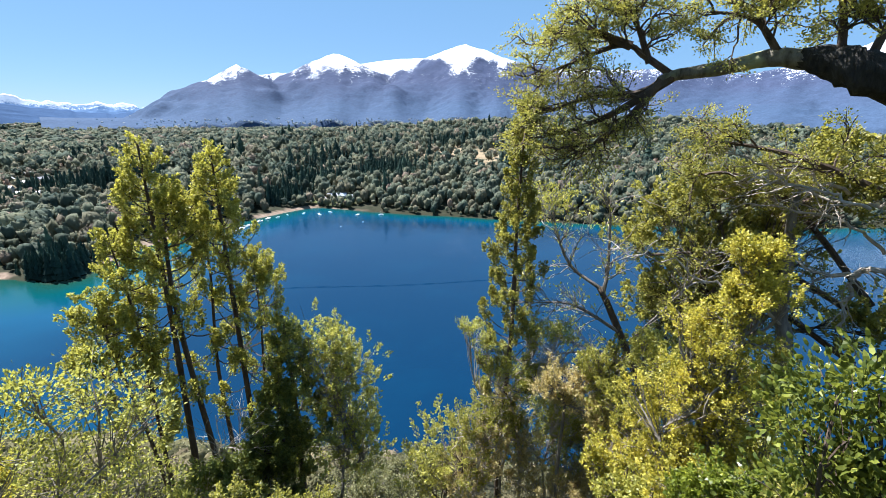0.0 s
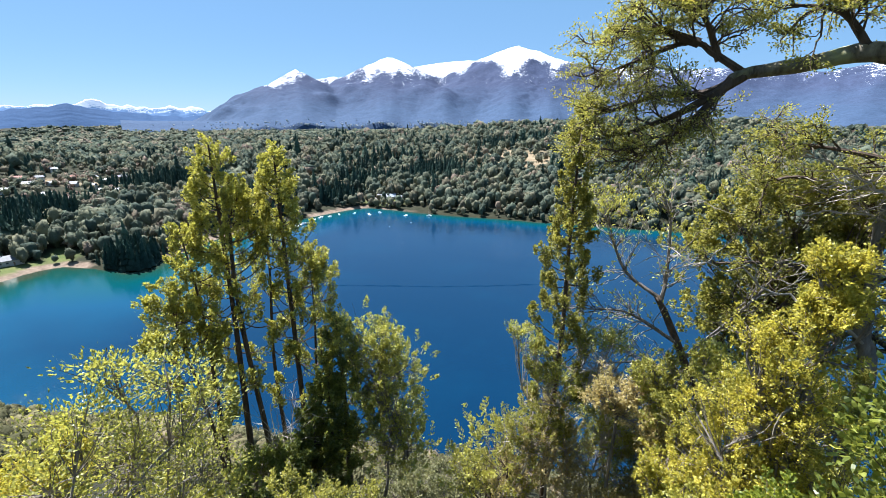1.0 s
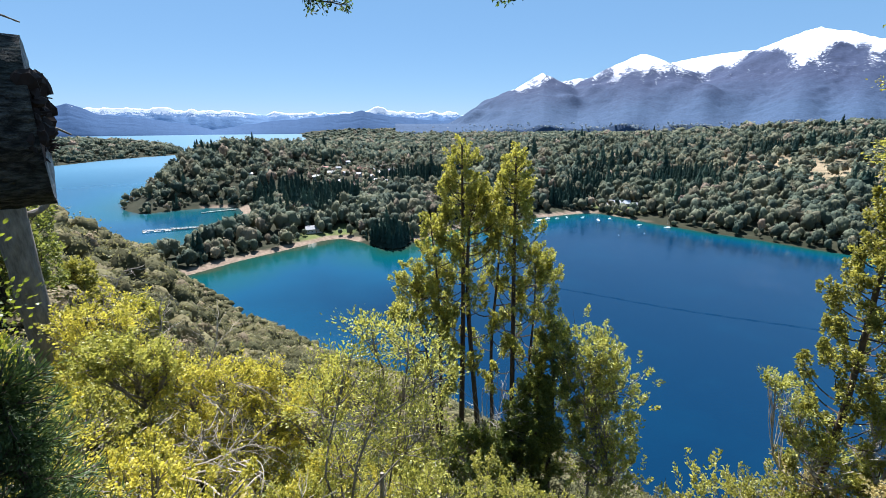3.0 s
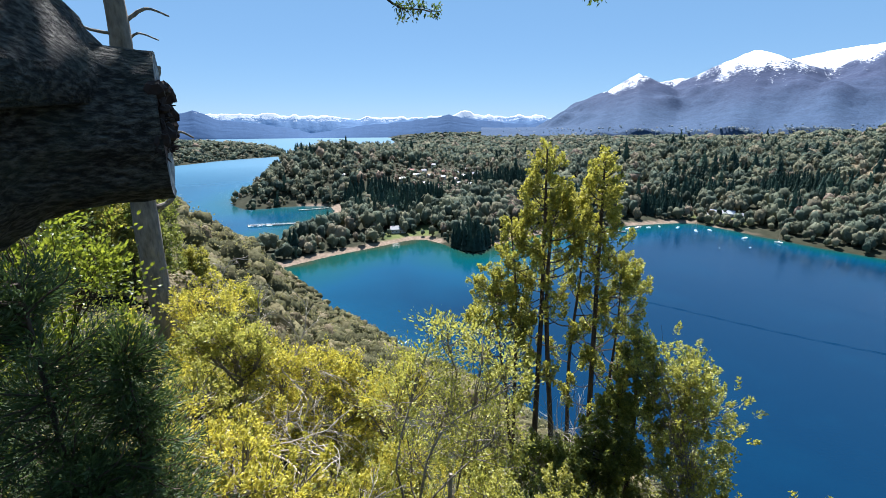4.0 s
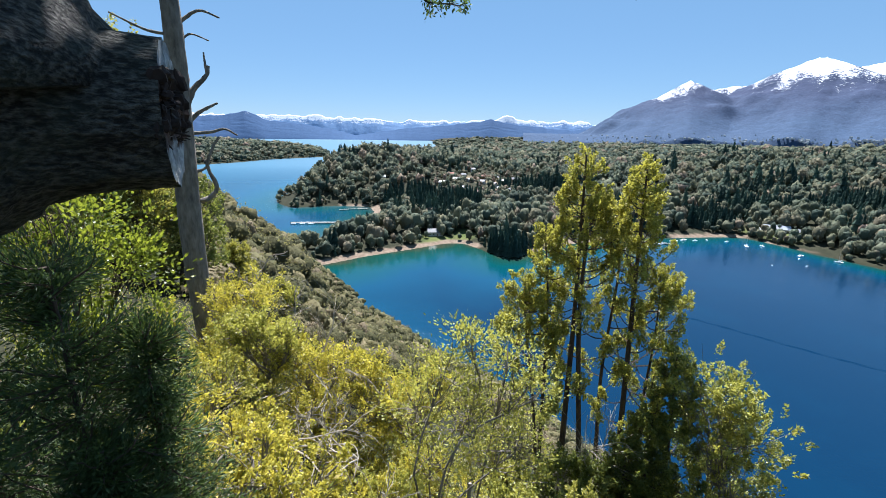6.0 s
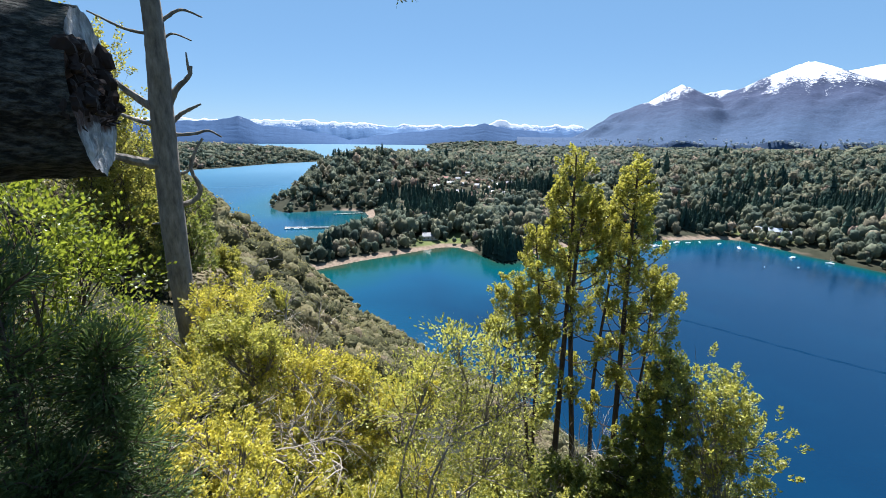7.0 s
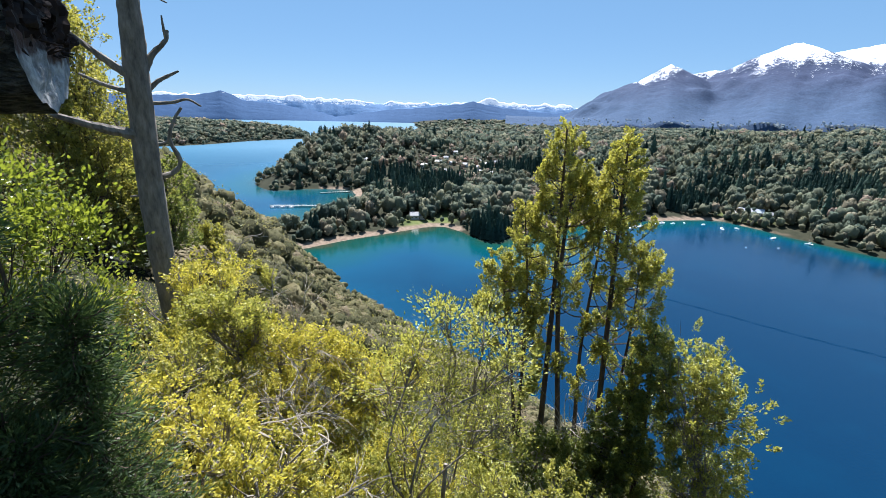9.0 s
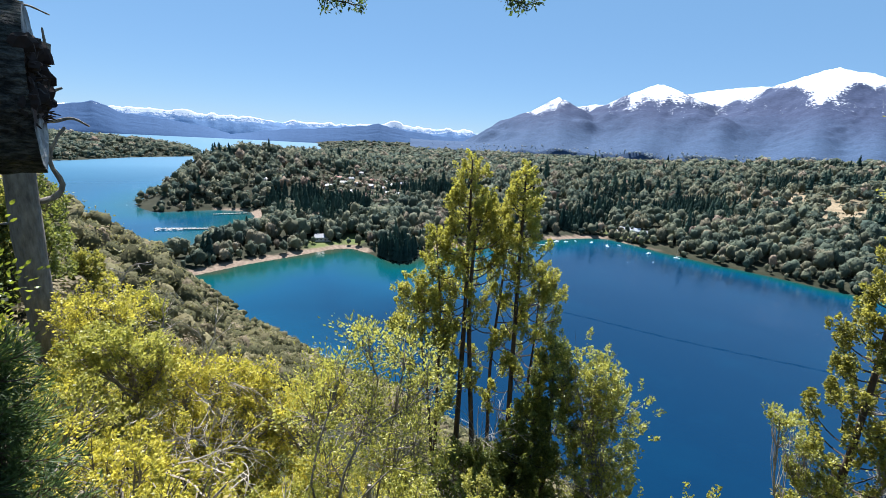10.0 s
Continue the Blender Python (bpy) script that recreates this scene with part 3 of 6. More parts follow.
def massif(name, label):
    rng = np.random.default_rng(11)
    lines, crest_el = [], []
    for far, pts in CRESTS:
        a, e = np.array(pts).T
        aa = np.arange(a[0], a[-1], 0.25 if a[-1] < 70 else 0.35)
        ee = np.interp(aa, a, e) + 0.035 * lumps(aa, 0 * aa, 1.6, int(far), 3)
        lines.append((aa, far + 60 * lumps(aa, 0 * aa, 6, 3, 2), ee))
        crest_el.append((aa, ee))
    skyline = lambda q: np.max([np.interp(q, aa, ee, -3, -3) for aa, ee in crest_el[:3]], axis=0)
    for aa, rr, ee in lines[:3]:
        for k in range(5, len(aa) - 3, 11):
            n = 34
            u = np.linspace(0, 1, n)
            az = aa[k] + rng.uniform(-2.6, 1.6) * u ** 0.8 + 0.12 * lumps(u * 6, u * 0, 3, k, 2)
            el = np.minimum(ee[k] + (0.1 - ee[k]) * (u * rng.uniform(0.85, 1.15)) ** 0.92, skyline(az) - 0.12 - 0.9 * u)
            lines.append((az, rr[k] + (2380 - rr[k]) * u, el))
    P = np.concatenate([np.stack([r * np.sin(np.radians(a)), r * np.cos(np.radians(a)), EYE + r * np.tan(np.radians(e))], -1) for a, r, e in lines])
    A = np.concatenate([np.arange(8, 62, 0.14), np.arange(62, 104, 0.4)])
    x, y = polar(A, np.linspace(2300, 4860, 104))
    steep = 0.52 * (1 + 0.2 * lumps(x, y, 700, 5, 3))
    z, near = np.full(x.shape, -1e9), np.full(x.shape, 1e9)
    for px, py, pz in P:
        d = np.hypot(x - px, y - py)
        np.maximum(z, pz - steep * d, out=z)
        np.minimum(near, d, out=near)
    z = np.maximum(z, 44 + 36 * np.clip((np.hypot(x, y) - 2300) / 250, 0, 1) + 3 * lumps(x, y, 300, 8, 4))
    worn = z.copy()
    for _ in range(60):
        worn[1:-1, 1:-1] = 0.25 * (worn[1:-1, :-2] + worn[1:-1, 2:] + worn[:-2, 1:-1] + worn[2:, 1:-1])
    low = np.clip((skyline(A)[None] - np.degrees(np.arctan2(z - EYE, np.hypot(x, y)))) / 3.0, 0, 0.92)
    z = np.where(np.hypot(x, y) < 3900, z + (worn - z) * low, z)
    z = z - 13 * np.abs(lumps(x + y * 0.3, y, 240, 12, 5)) * np.clip(near / 120, 0, 1) * np.clip((z - 85) / 60, 0, 1)
    z[0] = 0.0
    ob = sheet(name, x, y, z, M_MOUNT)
    SLOPES[name] = (x, y, z)
    el = np.degrees(np.arctan2(z - EYE, np.hypot(x, y)))
    cover = (z - 430) / 105 + 0.30
    for fa, fe, wa, we, amount in FIELDS:
        cover = cover + amount * np.exp(-((A[None] - fa) / wa) ** 2 - ((el - fe) / we) ** 2)
    # wind-blown ribs and gullies, drawn out downhill
    cover = cover + 0.42 * lumps(A[None] * 60 + 30 * lumps(x, y, 500, 43, 3), el * 16, 120, 41, 5)
    paint(ob, "cover", cover)
    return tagged(ob, label, "mountain", kind="structure")


massif("backdrop_snow_peaks", "snow-capped mountains, blue haze painted into their wooded slopes")
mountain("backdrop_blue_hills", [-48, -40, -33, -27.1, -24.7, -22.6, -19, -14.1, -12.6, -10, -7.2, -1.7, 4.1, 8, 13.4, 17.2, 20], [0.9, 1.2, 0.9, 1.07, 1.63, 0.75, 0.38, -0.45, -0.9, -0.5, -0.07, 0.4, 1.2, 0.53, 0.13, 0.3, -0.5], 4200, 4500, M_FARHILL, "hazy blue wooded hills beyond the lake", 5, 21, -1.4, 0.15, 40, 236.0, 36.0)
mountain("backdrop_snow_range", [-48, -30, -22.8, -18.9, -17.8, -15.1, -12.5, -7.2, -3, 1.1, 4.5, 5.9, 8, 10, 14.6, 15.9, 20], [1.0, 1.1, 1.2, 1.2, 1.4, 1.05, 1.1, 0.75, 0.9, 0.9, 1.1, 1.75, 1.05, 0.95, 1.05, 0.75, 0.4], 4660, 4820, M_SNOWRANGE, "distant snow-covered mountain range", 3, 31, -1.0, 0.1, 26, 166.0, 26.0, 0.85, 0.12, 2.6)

# ---- far woods ----
def clumps(rng, centre, normal, size):
    """Ragged three-cornered clumps of leaves, facing roughly outwards."""
    n = len(centre)
    nrm = unit(normal + rng.standard_normal((n, 3)) * 0.3)
    u = unit(np.cross(nrm, rng.standard_normal((n, 3))))
    w = np.cross(nrm, u)
    a = rng.uniform(0, 6.283, n)[:, None]
    s = np.asarray(size)[:, None] * rng.uniform(0.6, 1.3, (n, 1))
    v = np.stack([centre + s * (u * np.cos(a + k * 2.094) + w * np.sin(a + k * 2.094)) * rng.uniform(0.7, 1.3, (n, 1)) for k in range(3)], 1)
    return v.reshape(-1, 3), np.arange(3 * n).reshape(n, 3)


def joined(*meshes):
    """Several (vertices, triangles) as one."""
    v, f, n = [], [], 0
    for a, b in meshes:
        v.append(a), f.append(np.asarray(b) + n)
        n += len(a)
    return np.concatenate(v), np.concatenate(f)


def ball(level):
    bm = bmesh.new()
    bmesh.ops.create_icosphere(bm, subdivisions=level, radius=1.0)
    v, f = np.array([q.co[:] for q in bm.verts]), np.array([[q.index for q in p.verts] for p in bm.faces])
    bm.free()
    return v, f


def crown_shapes(rng, pieces, count, size, level=2, lobed=9, solid_body=True):
    """Broad crowns: a billowing body of several lobes, and ragged clumps of leaves that stand out of it."""
    out = []
    for k in range(count):
        v, f = ball(level)
        lobes = unit(rng.standard_normal((lobed, 3)) + [0, 0, 0.5])
        swell = lambda d: 0.54 + 0.46 * np.max(np.clip(d @ lobes.T, 0, 1) ** 7, axis=1)
        body = v * (swell(v) * rng.uniform(0.8, 1.16, len(v)))[:, None] * rng.uniform(0.85, 1.15, 3)
        d = unit(rng.standard_normal((pieces, 3)) + [0, 0, 0.45])
        leafy = clumps(rng, d * (swell(d) * rng.uniform(0.92 if solid_body else 0.6, 1.1, pieces))[:, None], d, np.full(pieces, size))
        out.append(joined((body, f), leafy) if solid_body else leafy)
    return out


def conifer_shapes(rng, count, pieces=18):
    """Pointed crowns: tiers of drooping boughs round a spire, with ragged clumps."""
    out = []
    for k in range(count):
        tiers, sides = 5, 6
        rows = []
        for t in range(tiers):
            h0, h1 = t / tiers, (t + 0.85) / tiers
            for h, grow_ in ((h0, 1.0), (h1, 0.55)):
                r = (0.9 * (1 - h) ** 0.9 + 0.03) * grow_ * rng.uniform(0.75, 1.2, sides)
                a = np.arange(sides) * 6.2832 / sides + t * 0.5
                rows.append(np.stack([r * np.cos(a), r * np.sin(a), h * 1.95 - 0.98 + rng.uniform(-0.05, 0.05, sides)], -1))
        v = np.concatenate(rows + [np.array([[0, 0, 1.0]])])
        m = len(rows)
        i, j = np.meshgrid(np.arange(m - 1), np.arange(sides), indexing="ij")
        q = (j + 1) % sides
        f = np.concatenate([np.stack([i * sides + j, i * sides + q, (i + 1) * sides + q], -1).reshape(-1, 3), np.stack([i * sides + j, (i + 1) * sides + q, (i + 1) * sides + j], -1).reshape(-1, 3), np.stack([(m - 1) * sides + np.arange(sides), (m - 1) * sides + (np.arange(sides) + 1) % sides, np.full(sides, m * sides)], -1)])
        h = rng.uniform(0, 1, pieces) ** 1.3
        a = rng.uniform(0, 6.283, pieces)
        r = (0.92 * (1 - h) ** 0.9 + 0.04) * rng.uniform(0.8, 1.1, pieces)
        d = np.stack([np.cos(a), np.sin(a), np.full(pieces, 0.55)], -1)
        out.append(joined((v, f), clumps(rng, np.stack([r * np.cos(a), r * np.sin(a), h * 1.95 - 0.98], -1), d, 0.10 + 0.16 * (1 - h))))
    return out


def scatter(g, shapes, pos, radius, height, rng, tone=None, tones=None):
    """Copies of crown shapes, turned and sized one by one, in one mesh."""
    which = rng.integers(0, len(shapes), len(pos))
    for k, (v, f) in enumerate(shapes):
        sel = np.where(which == k)[0]
        if not len(sel):
            continue
        a = rng.uniform(0, 6.283, len(sel))
        c, s = np.cos(a)[:, None], np.sin(a)[:, None]
        x, y = v[None, :, 0] * c - v[None, :, 1] * s, v[None, :, 0] * s + v[None, :, 1] * c
        w = np.stack([x * radius[sel, None], y * radius[sel, None] * rng.uniform(0.8, 1.15, (len(sel), 1)), v[None, :, 2] * height[sel, None] * 0.5 + 0 * x], -1)
        w = w + pos[sel][:, None]
        if tones is not None:
            tones.append(np.repeat(tone[sel], len(v)))
        g.add(w.reshape(-1, 3), tris=(f[None] + (np.arange(len(sel)) * len(v))[:, None, None]).reshape(-1, 3))


def sow(rng, n, az0, az1, r0, r1):
    r = np.sqrt(rng.uniform(r0 * r0, r1 * r1, n))
    a = np.radians(rng.uniform(az0, az1, n))
    return r * np.sin(a), r * np.cos(a)


def sheltered(x, y):
    """Where the planted dark conifers stand, 0 to 1."""
    v = np.clip(lumps(x, y, 170, 14, 3) * 1.4 - 0.7, 0, 1) * 0.5
    for cx, cy, rx, ry in ((44, 372, 24, 22), (-10, 560, 60, 60), (120, 640, 70, 40), (265, 490, 34, 26), (330, 520, 60, 30), (440, 470, 60, 50), (420, 590, 70, 40), (700, 520, 60, 40), (160, 470, 40, 25), (-20, 470, 30, 25)):
        v = np.maximum(v, np.clip(1.5 - 1.2 * np.hypot((x - cx) / rx, (y - cy) / ry), 0, 0.93))
    return v


STANDS = [(44, 369, 22, 15, 95), (-12, 515, 44, 34, 150), (272, 487, 30, 20, 85), (420, 485, 50, 30, 120), (120, 610, 60, 30, 140), (-60, 590, 34, 40, 100), (350, 510, 24, 18, 50), (650, 560, 50, 30, 70)]


def stand(x, y):
    v = np.zeros(np.shape(x), bool)
    for cx, cy, rx, ry, _ in STANDS:
        v |= np.hypot((x - cx) / rx, (y - cy) / ry) < 1.0
    return v


def woods():
    rng = np.random.default_rng(4)
    broad_hi, broad_mid, broad_lo, cones = crown_shapes(rng, 44, 14, 0.17, 2, 12), crown_shapes(rng, 34, 14, 0.26, 1, 6), crown_shapes(rng, 10, 14, 0.34, 1, 5), conifer_shapes(rng, 10)
    bands = [(290, 620, 9500, 1.05, broad_hi, 100), (620, 1000, 8500, 1.35, broad_mid, 100), (1000, 1150, 3600, 1.3, broad_lo, 100), (1150, 2200, 9000, 2.3, broad_lo, 100), (2200, 3600, 4000, 2.8, broad_lo, 100), (1150, 1900, 2600, 1.5, broad_mid, -9)]
    gb, gc, tb, tc = Geo(), Geo(), [], []
    for r0, r1, n, size, shapes, a1 in bands:
        x, y = sow(rng, n, -34, a1, r0, r1)
        z, d, own = land_height(x, y)
        cg_, cs_ = clearing(x, y)
        ok = (z > own + 0.4) & (d > 1.0) & ((np.hypot(x, y) < 2420) | (np.degrees(np.arctan2(x, y)) < 9)) & (np.maximum(cg_, cs_ * 0.86) < rng.uniform(0.15, 1, n)) & (beaches(x, y, d) < 0.3) & ~stand(x, y)
        ok &= rng.uniform(0, 1, n) < 0.88 + 0.3 * lumps(x, y, 120, 17, 3)
        x, y, z, d, cs_ = x[ok], y[ok], z[ok], d[ok], cs_[ok]
        village = np.clip(1.3 - np.hypot((x - 35) / 110, (y - 645) / 110), 0, 1)
        tone = np.clip(rng.uniform(0, 0.9, len(x)) + 0.18 * lumps(x, y, 90, 19, 2) + village * rng.uniform(0, 0.7, len(x)), 0, 1)
        con = rng.uniform(0, 1, len(x)) < sheltered(x, y) * (r0 < 1100)
        edge = np.clip(0.58 + d / 70, 0.58, 1)
        h = (7.5 + 10.5 * rng.uniform(0, 1, len(x)) ** 1.4) * size ** 0.35 * edge * (1 - 0.45 * np.minimum(1, village * 1.6))
        rad = h * rng.uniform(0.27, 0.43, len(x)) * size ** 0.7
        p = np.stack([x, y, z + h * 0.47], -1)
        scatter(gb, shapes, p[~con], rad[~con] * 1.12, h[~con] * 1.1, rng, tone[~con], tb)
        hc = h * rng.uniform(1.1, 1.75, len(x))
        pc = np.stack([x, y, z + hc * 0.5], -1)
        scatter(gc, cones, pc[con], hc[con] * rng.uniform(0.20, 0.30, con.sum()) * size ** 0.5, hc[con], rng, tone[con], tc)
    for cx, cy, rx, ry, n in STANDS:
        a, q = rng.uniform(0, 6.283, n), np.sqrt(rng.uniform(0, 1, n))
        x, y = cx + rx * q * np.cos(a), cy + ry * q * np.sin(a)
        z, d, own = land_height(x, y)
        ok = d > 1.0
        x, y, z = x[ok], y[ok], z[ok]
        h = rng.uniform(11, 21, len(x))
        scatter(gc, cones, np.stack([x, y, z + h * 0.5], -1), h * rng.uniform(0.17, 0.26, len(x)), h, rng, rng.uniform(0, 0.5, len(x)), tc)
    far = part("far_woods", gb, M_WOODS, smooth=True)
    paint(far, "tone", np.concatenate(tb))
    tagged(far, "grey-green broadleaf woods covering the far shore, slightly haze-tinted", "woods", kind="stuff")
    far = part("far_conifers", gc, M_CONIFER)
    paint(far, "tone", np.concatenate(tc))
    tagged(far, "dark green conifers among the far woods", "woods", kind="stuff")


def scrub():
    """Bushes and low trees over the lookout's own hillside."""
    rng = np.random.default_rng(9)
    shapes, gs, gl, ts = crown_shapes(rng, 26, 12, 0.14), Geo(), Geo(), []
    fine_shapes, mid_shapes = crown_shapes(rng, 520, 7, 0.085, 2, 14, False), crown_shapes(rng, 100, 8, 0.10, 2, 12)
    for r0, r1, n, lo, hi, a0, a1 in ((11, 34, 330, 0.55, 1.2, -44, 96), (34, 60, 700, 0.8, 1.7, -44, 96), (60, 115, 380, 1.3, 2.5, -44, 20), (115, 330, 2900, 1.7, 3.4, -44, 20), (60, 120, 500, 1.4, 2.6, 20, 96)):
        x, y = sow(rng, n, a0, a1, r0, r1)
        z, d, own = land_height(x, y)
        ok = (own > z - 0.3) & (z > 1.0)
        x, y, z = x[ok], y[ok], z[ok]
        rad = rng.uniform(lo, hi, len(x))
        p = np.stack([x, y, z + rad * 0.5], -1)
        scatter(gs, fine_shapes if r1 < 40 else mid_shapes if r1 < 121 else shapes, p, rad * 1.05, rad * rng.uniform(1.6, 2.4, len(x)), rng, rng.uniform(0, 1, len(x)), ts)
        near = (np.hypot(x, y) < 170) & (r0 > 30)
        for c, q in zip(p[near], rad[near]):
            m = 34
            off = unit(rng.standard_normal((m, 3)) + [0, 0, 0.4])
            leaves(gl, c + off * q * rng.uniform(0.75, 1.15, (m, 1)), off + rng.standard_normal((m, 3)) * 0.6, 0.20 * q, 0.12 * q, rng)
    low = part("hillside_scrub", gs, M_SCRUB, smooth=True)
    paint(low, "tone", np.concatenate(ts))
    tagged(low, "grey-green scrub covering the steep hillside", "scrub", kind="stuff")
    tagged(part("hillside_scrub_leaves", gl, M_SCRUBLEAF), "ragged olive leaves of the hillside scrub", "scrub", kind="stuff")


woods()
scrub()

# ---- trees and bushes at the lookout ----
def foot(x, y):
    """Height of the ground, counted from the eye."""
    return float(land_height(np.array([float(x)]), np.array([float(y)]))[0][0]) - EYE


def cypress(name, label, stems, rng, boughs, size, leaf, mat, reach, per=60, bark=M_BARK, puffs=4, top_power=0.62):
    """stems: (points from base to top, base radius, share of the crown, bare share at the foot). Short boughs carry upright puffs of scale leaves."""
    base = stems[0][0][0]
    ob = thing(name, base, label, "tree")
    gc, gbr = Geo(), Geo()
    for pts, rad, share, bare in stems:
        line = curve(pts, 24)
        g = Geo()
        tube(g, line, np.linspace(rad, rad * 0.18, 24), 8, 0.04, rng)
        part("trunk", g, bark, ob, smooth=True)
        n = int(boughs * share)
        for b in range(n):
            s = bare + (1 - bare) * ((b + rng.uniform(0, 1)) / n) ** 0.85
            k = min(int(s * 23), 22)
            at = line[k] + (line[k + 1] - line[k]) * (s * 23 - k)
            a = b * 2.4 + rng.uniform(-0.5, 0.5)
            u = (s - bare) / (1 - bare)
            wide = reach * (1 - u) ** top_power * min(1, 0.45 + 2.2 * u) * rng.uniform(0.45, 1.2) + 0.05
            out = np.array([math.cos(a), math.sin(a), rng.uniform(0.15, 0.75)])
            tip = at + out * wide
            mid = (at + tip) / 2 - [0, 0, wide * 0.15]
            bend = curve([at, mid, tip, tip + [0, 0, 0.3 * wide]], 9)
            tube(gbr, bend, np.linspace(0.012, 0.003, 9) * (0.5 + wide), 4)
            m = max(1, int(puffs * rng.uniform(0.6, 1.3) * min(1, 0.3 + 1.4 * wide / reach)))
            for j in range(m):
                i = 8 if j == 0 else int(rng.uniform(0.45, 0.95) * 9)
                q = size * rng.uniform(0.6, 1.3) * (0.6 + 0.4 * min(1, (1 - u) * 4)) * (1.0 if j == 0 else 0.75)
                c = bend[i] + rng.standard_normal(3) * size * (0.15 if j == 0 else 0.5)
                spray(gc, c, unit(out * 0.6 + rng.standard_normal(3) * 0.25 + [0, 0, 0.9]), q * rng.uniform(1.8, 3.0), q * 0.8, int(per * rng.uniform(0.7, 1.3) * (q / size) ** 1.5) + 8, leaf, rng, 0.75)
    part("branchwork", gbr, bark, ob)
    part("crown", gc, mat, ob)
    return ob


def bush(name, label, base, lobes, leaf, count, mat, rng, bark=M_BARK, aspect=0.5, category="bush", hollow=0.55, puff=0.10, bare=0, flat=1.0, oval=False, loose=False):
    """A bush on a short forking stem. lobes: (centre, radius); leaves sit in close puffs over each lobe, and twigs run to the puffs."""
    ob = thing(name, base, label, category)
    gs, gl = Geo(), Geo()
    vol = np.array([r ** 2 for _, r in lobes])
    mid_ = np.mean([c for c, _ in lobes], axis=0)
    base = np.asarray(base, float)
    low = min(c[2] - r for c, r in lobes)
    fork = np.array([mid_[0], mid_[1], max(base[2] + 0.1, low + 0.1)])
    tube(gs, curve([base, (base + fork) / 2 + rng.standard_normal(3) * [0.1, 0.1, 0.02], fork], 9), np.linspace(0.03, 0.018, 9), 6, 0.05, rng)
    per = 26 if loose else 34
    for c, r in lobes:
        c = np.asarray(c, float)
        n = max(3, int(count / per * r * r / vol.sum()))
        to = c - [0, 0, r * 0.3]
        fork = base + rng.standard_normal(3) * [0.38, 0.25, 0.05] if loose else fork
        limb = curve([fork + rng.standard_normal(3) * 0.03, (fork + to) / 2 + rng.standard_normal(3) * 0.16 * np.linalg.norm(to - fork), to], 8)
        tube(gs, limb, np.linspace(0.013, 0.007, 8), 5, 0.05, rng)
        for k in range(n + bare):
            off = unit(rng.standard_normal(3) + [0, 0, 0.35]) * (rng.uniform(hollow, 1.0) if rng.uniform() < 0.75 else rng.uniform(1.0, 1.5)) * r * [1, 1, flat]
            tip = c + off
            if k % 2 == 0 or k >= n:
                st = limb[rng.integers(6 if loose else 3, 8)]
                mid = (st + tip) / 2 + rng.standard_normal(3) * 0.14 * r - [0, 0, 0.06 * r]
                tube(gs, curve([st, mid, tip], 5), np.linspace(0.005, 0.002, 5), 3)
            if k < n:
                m = int(per * rng.uniform(0.6, 1.4))
                if loose or oval:
                    q = puff * rng.uniform(0.6, 1.4)
                    o = rng.standard_normal((m, 3))
                    leaves(gl, tip + o * q * 0.5, unit(o) * 0.6 + unit(off) * 0.45 + [0, 0, 0.35], leaf, leaf * aspect, rng, face=unit(off) * 0.5 + unit(o) * 0.6 + [0, 0, 0.3], oval=oval)
                else:
                    spray(gl, tip, unit(off) * 0.7 + rng.standard_normal(3) * 0.25 + [0, 0, 0.7], puff * rng.uniform(1.6, 3.4), puff * rng.uniform(0.35, 0.75), m, leaf, rng, aspect * 1.25)
    part("stemwork", gs, bark, ob)
    part("foliage", gl, mat, ob)
    return ob


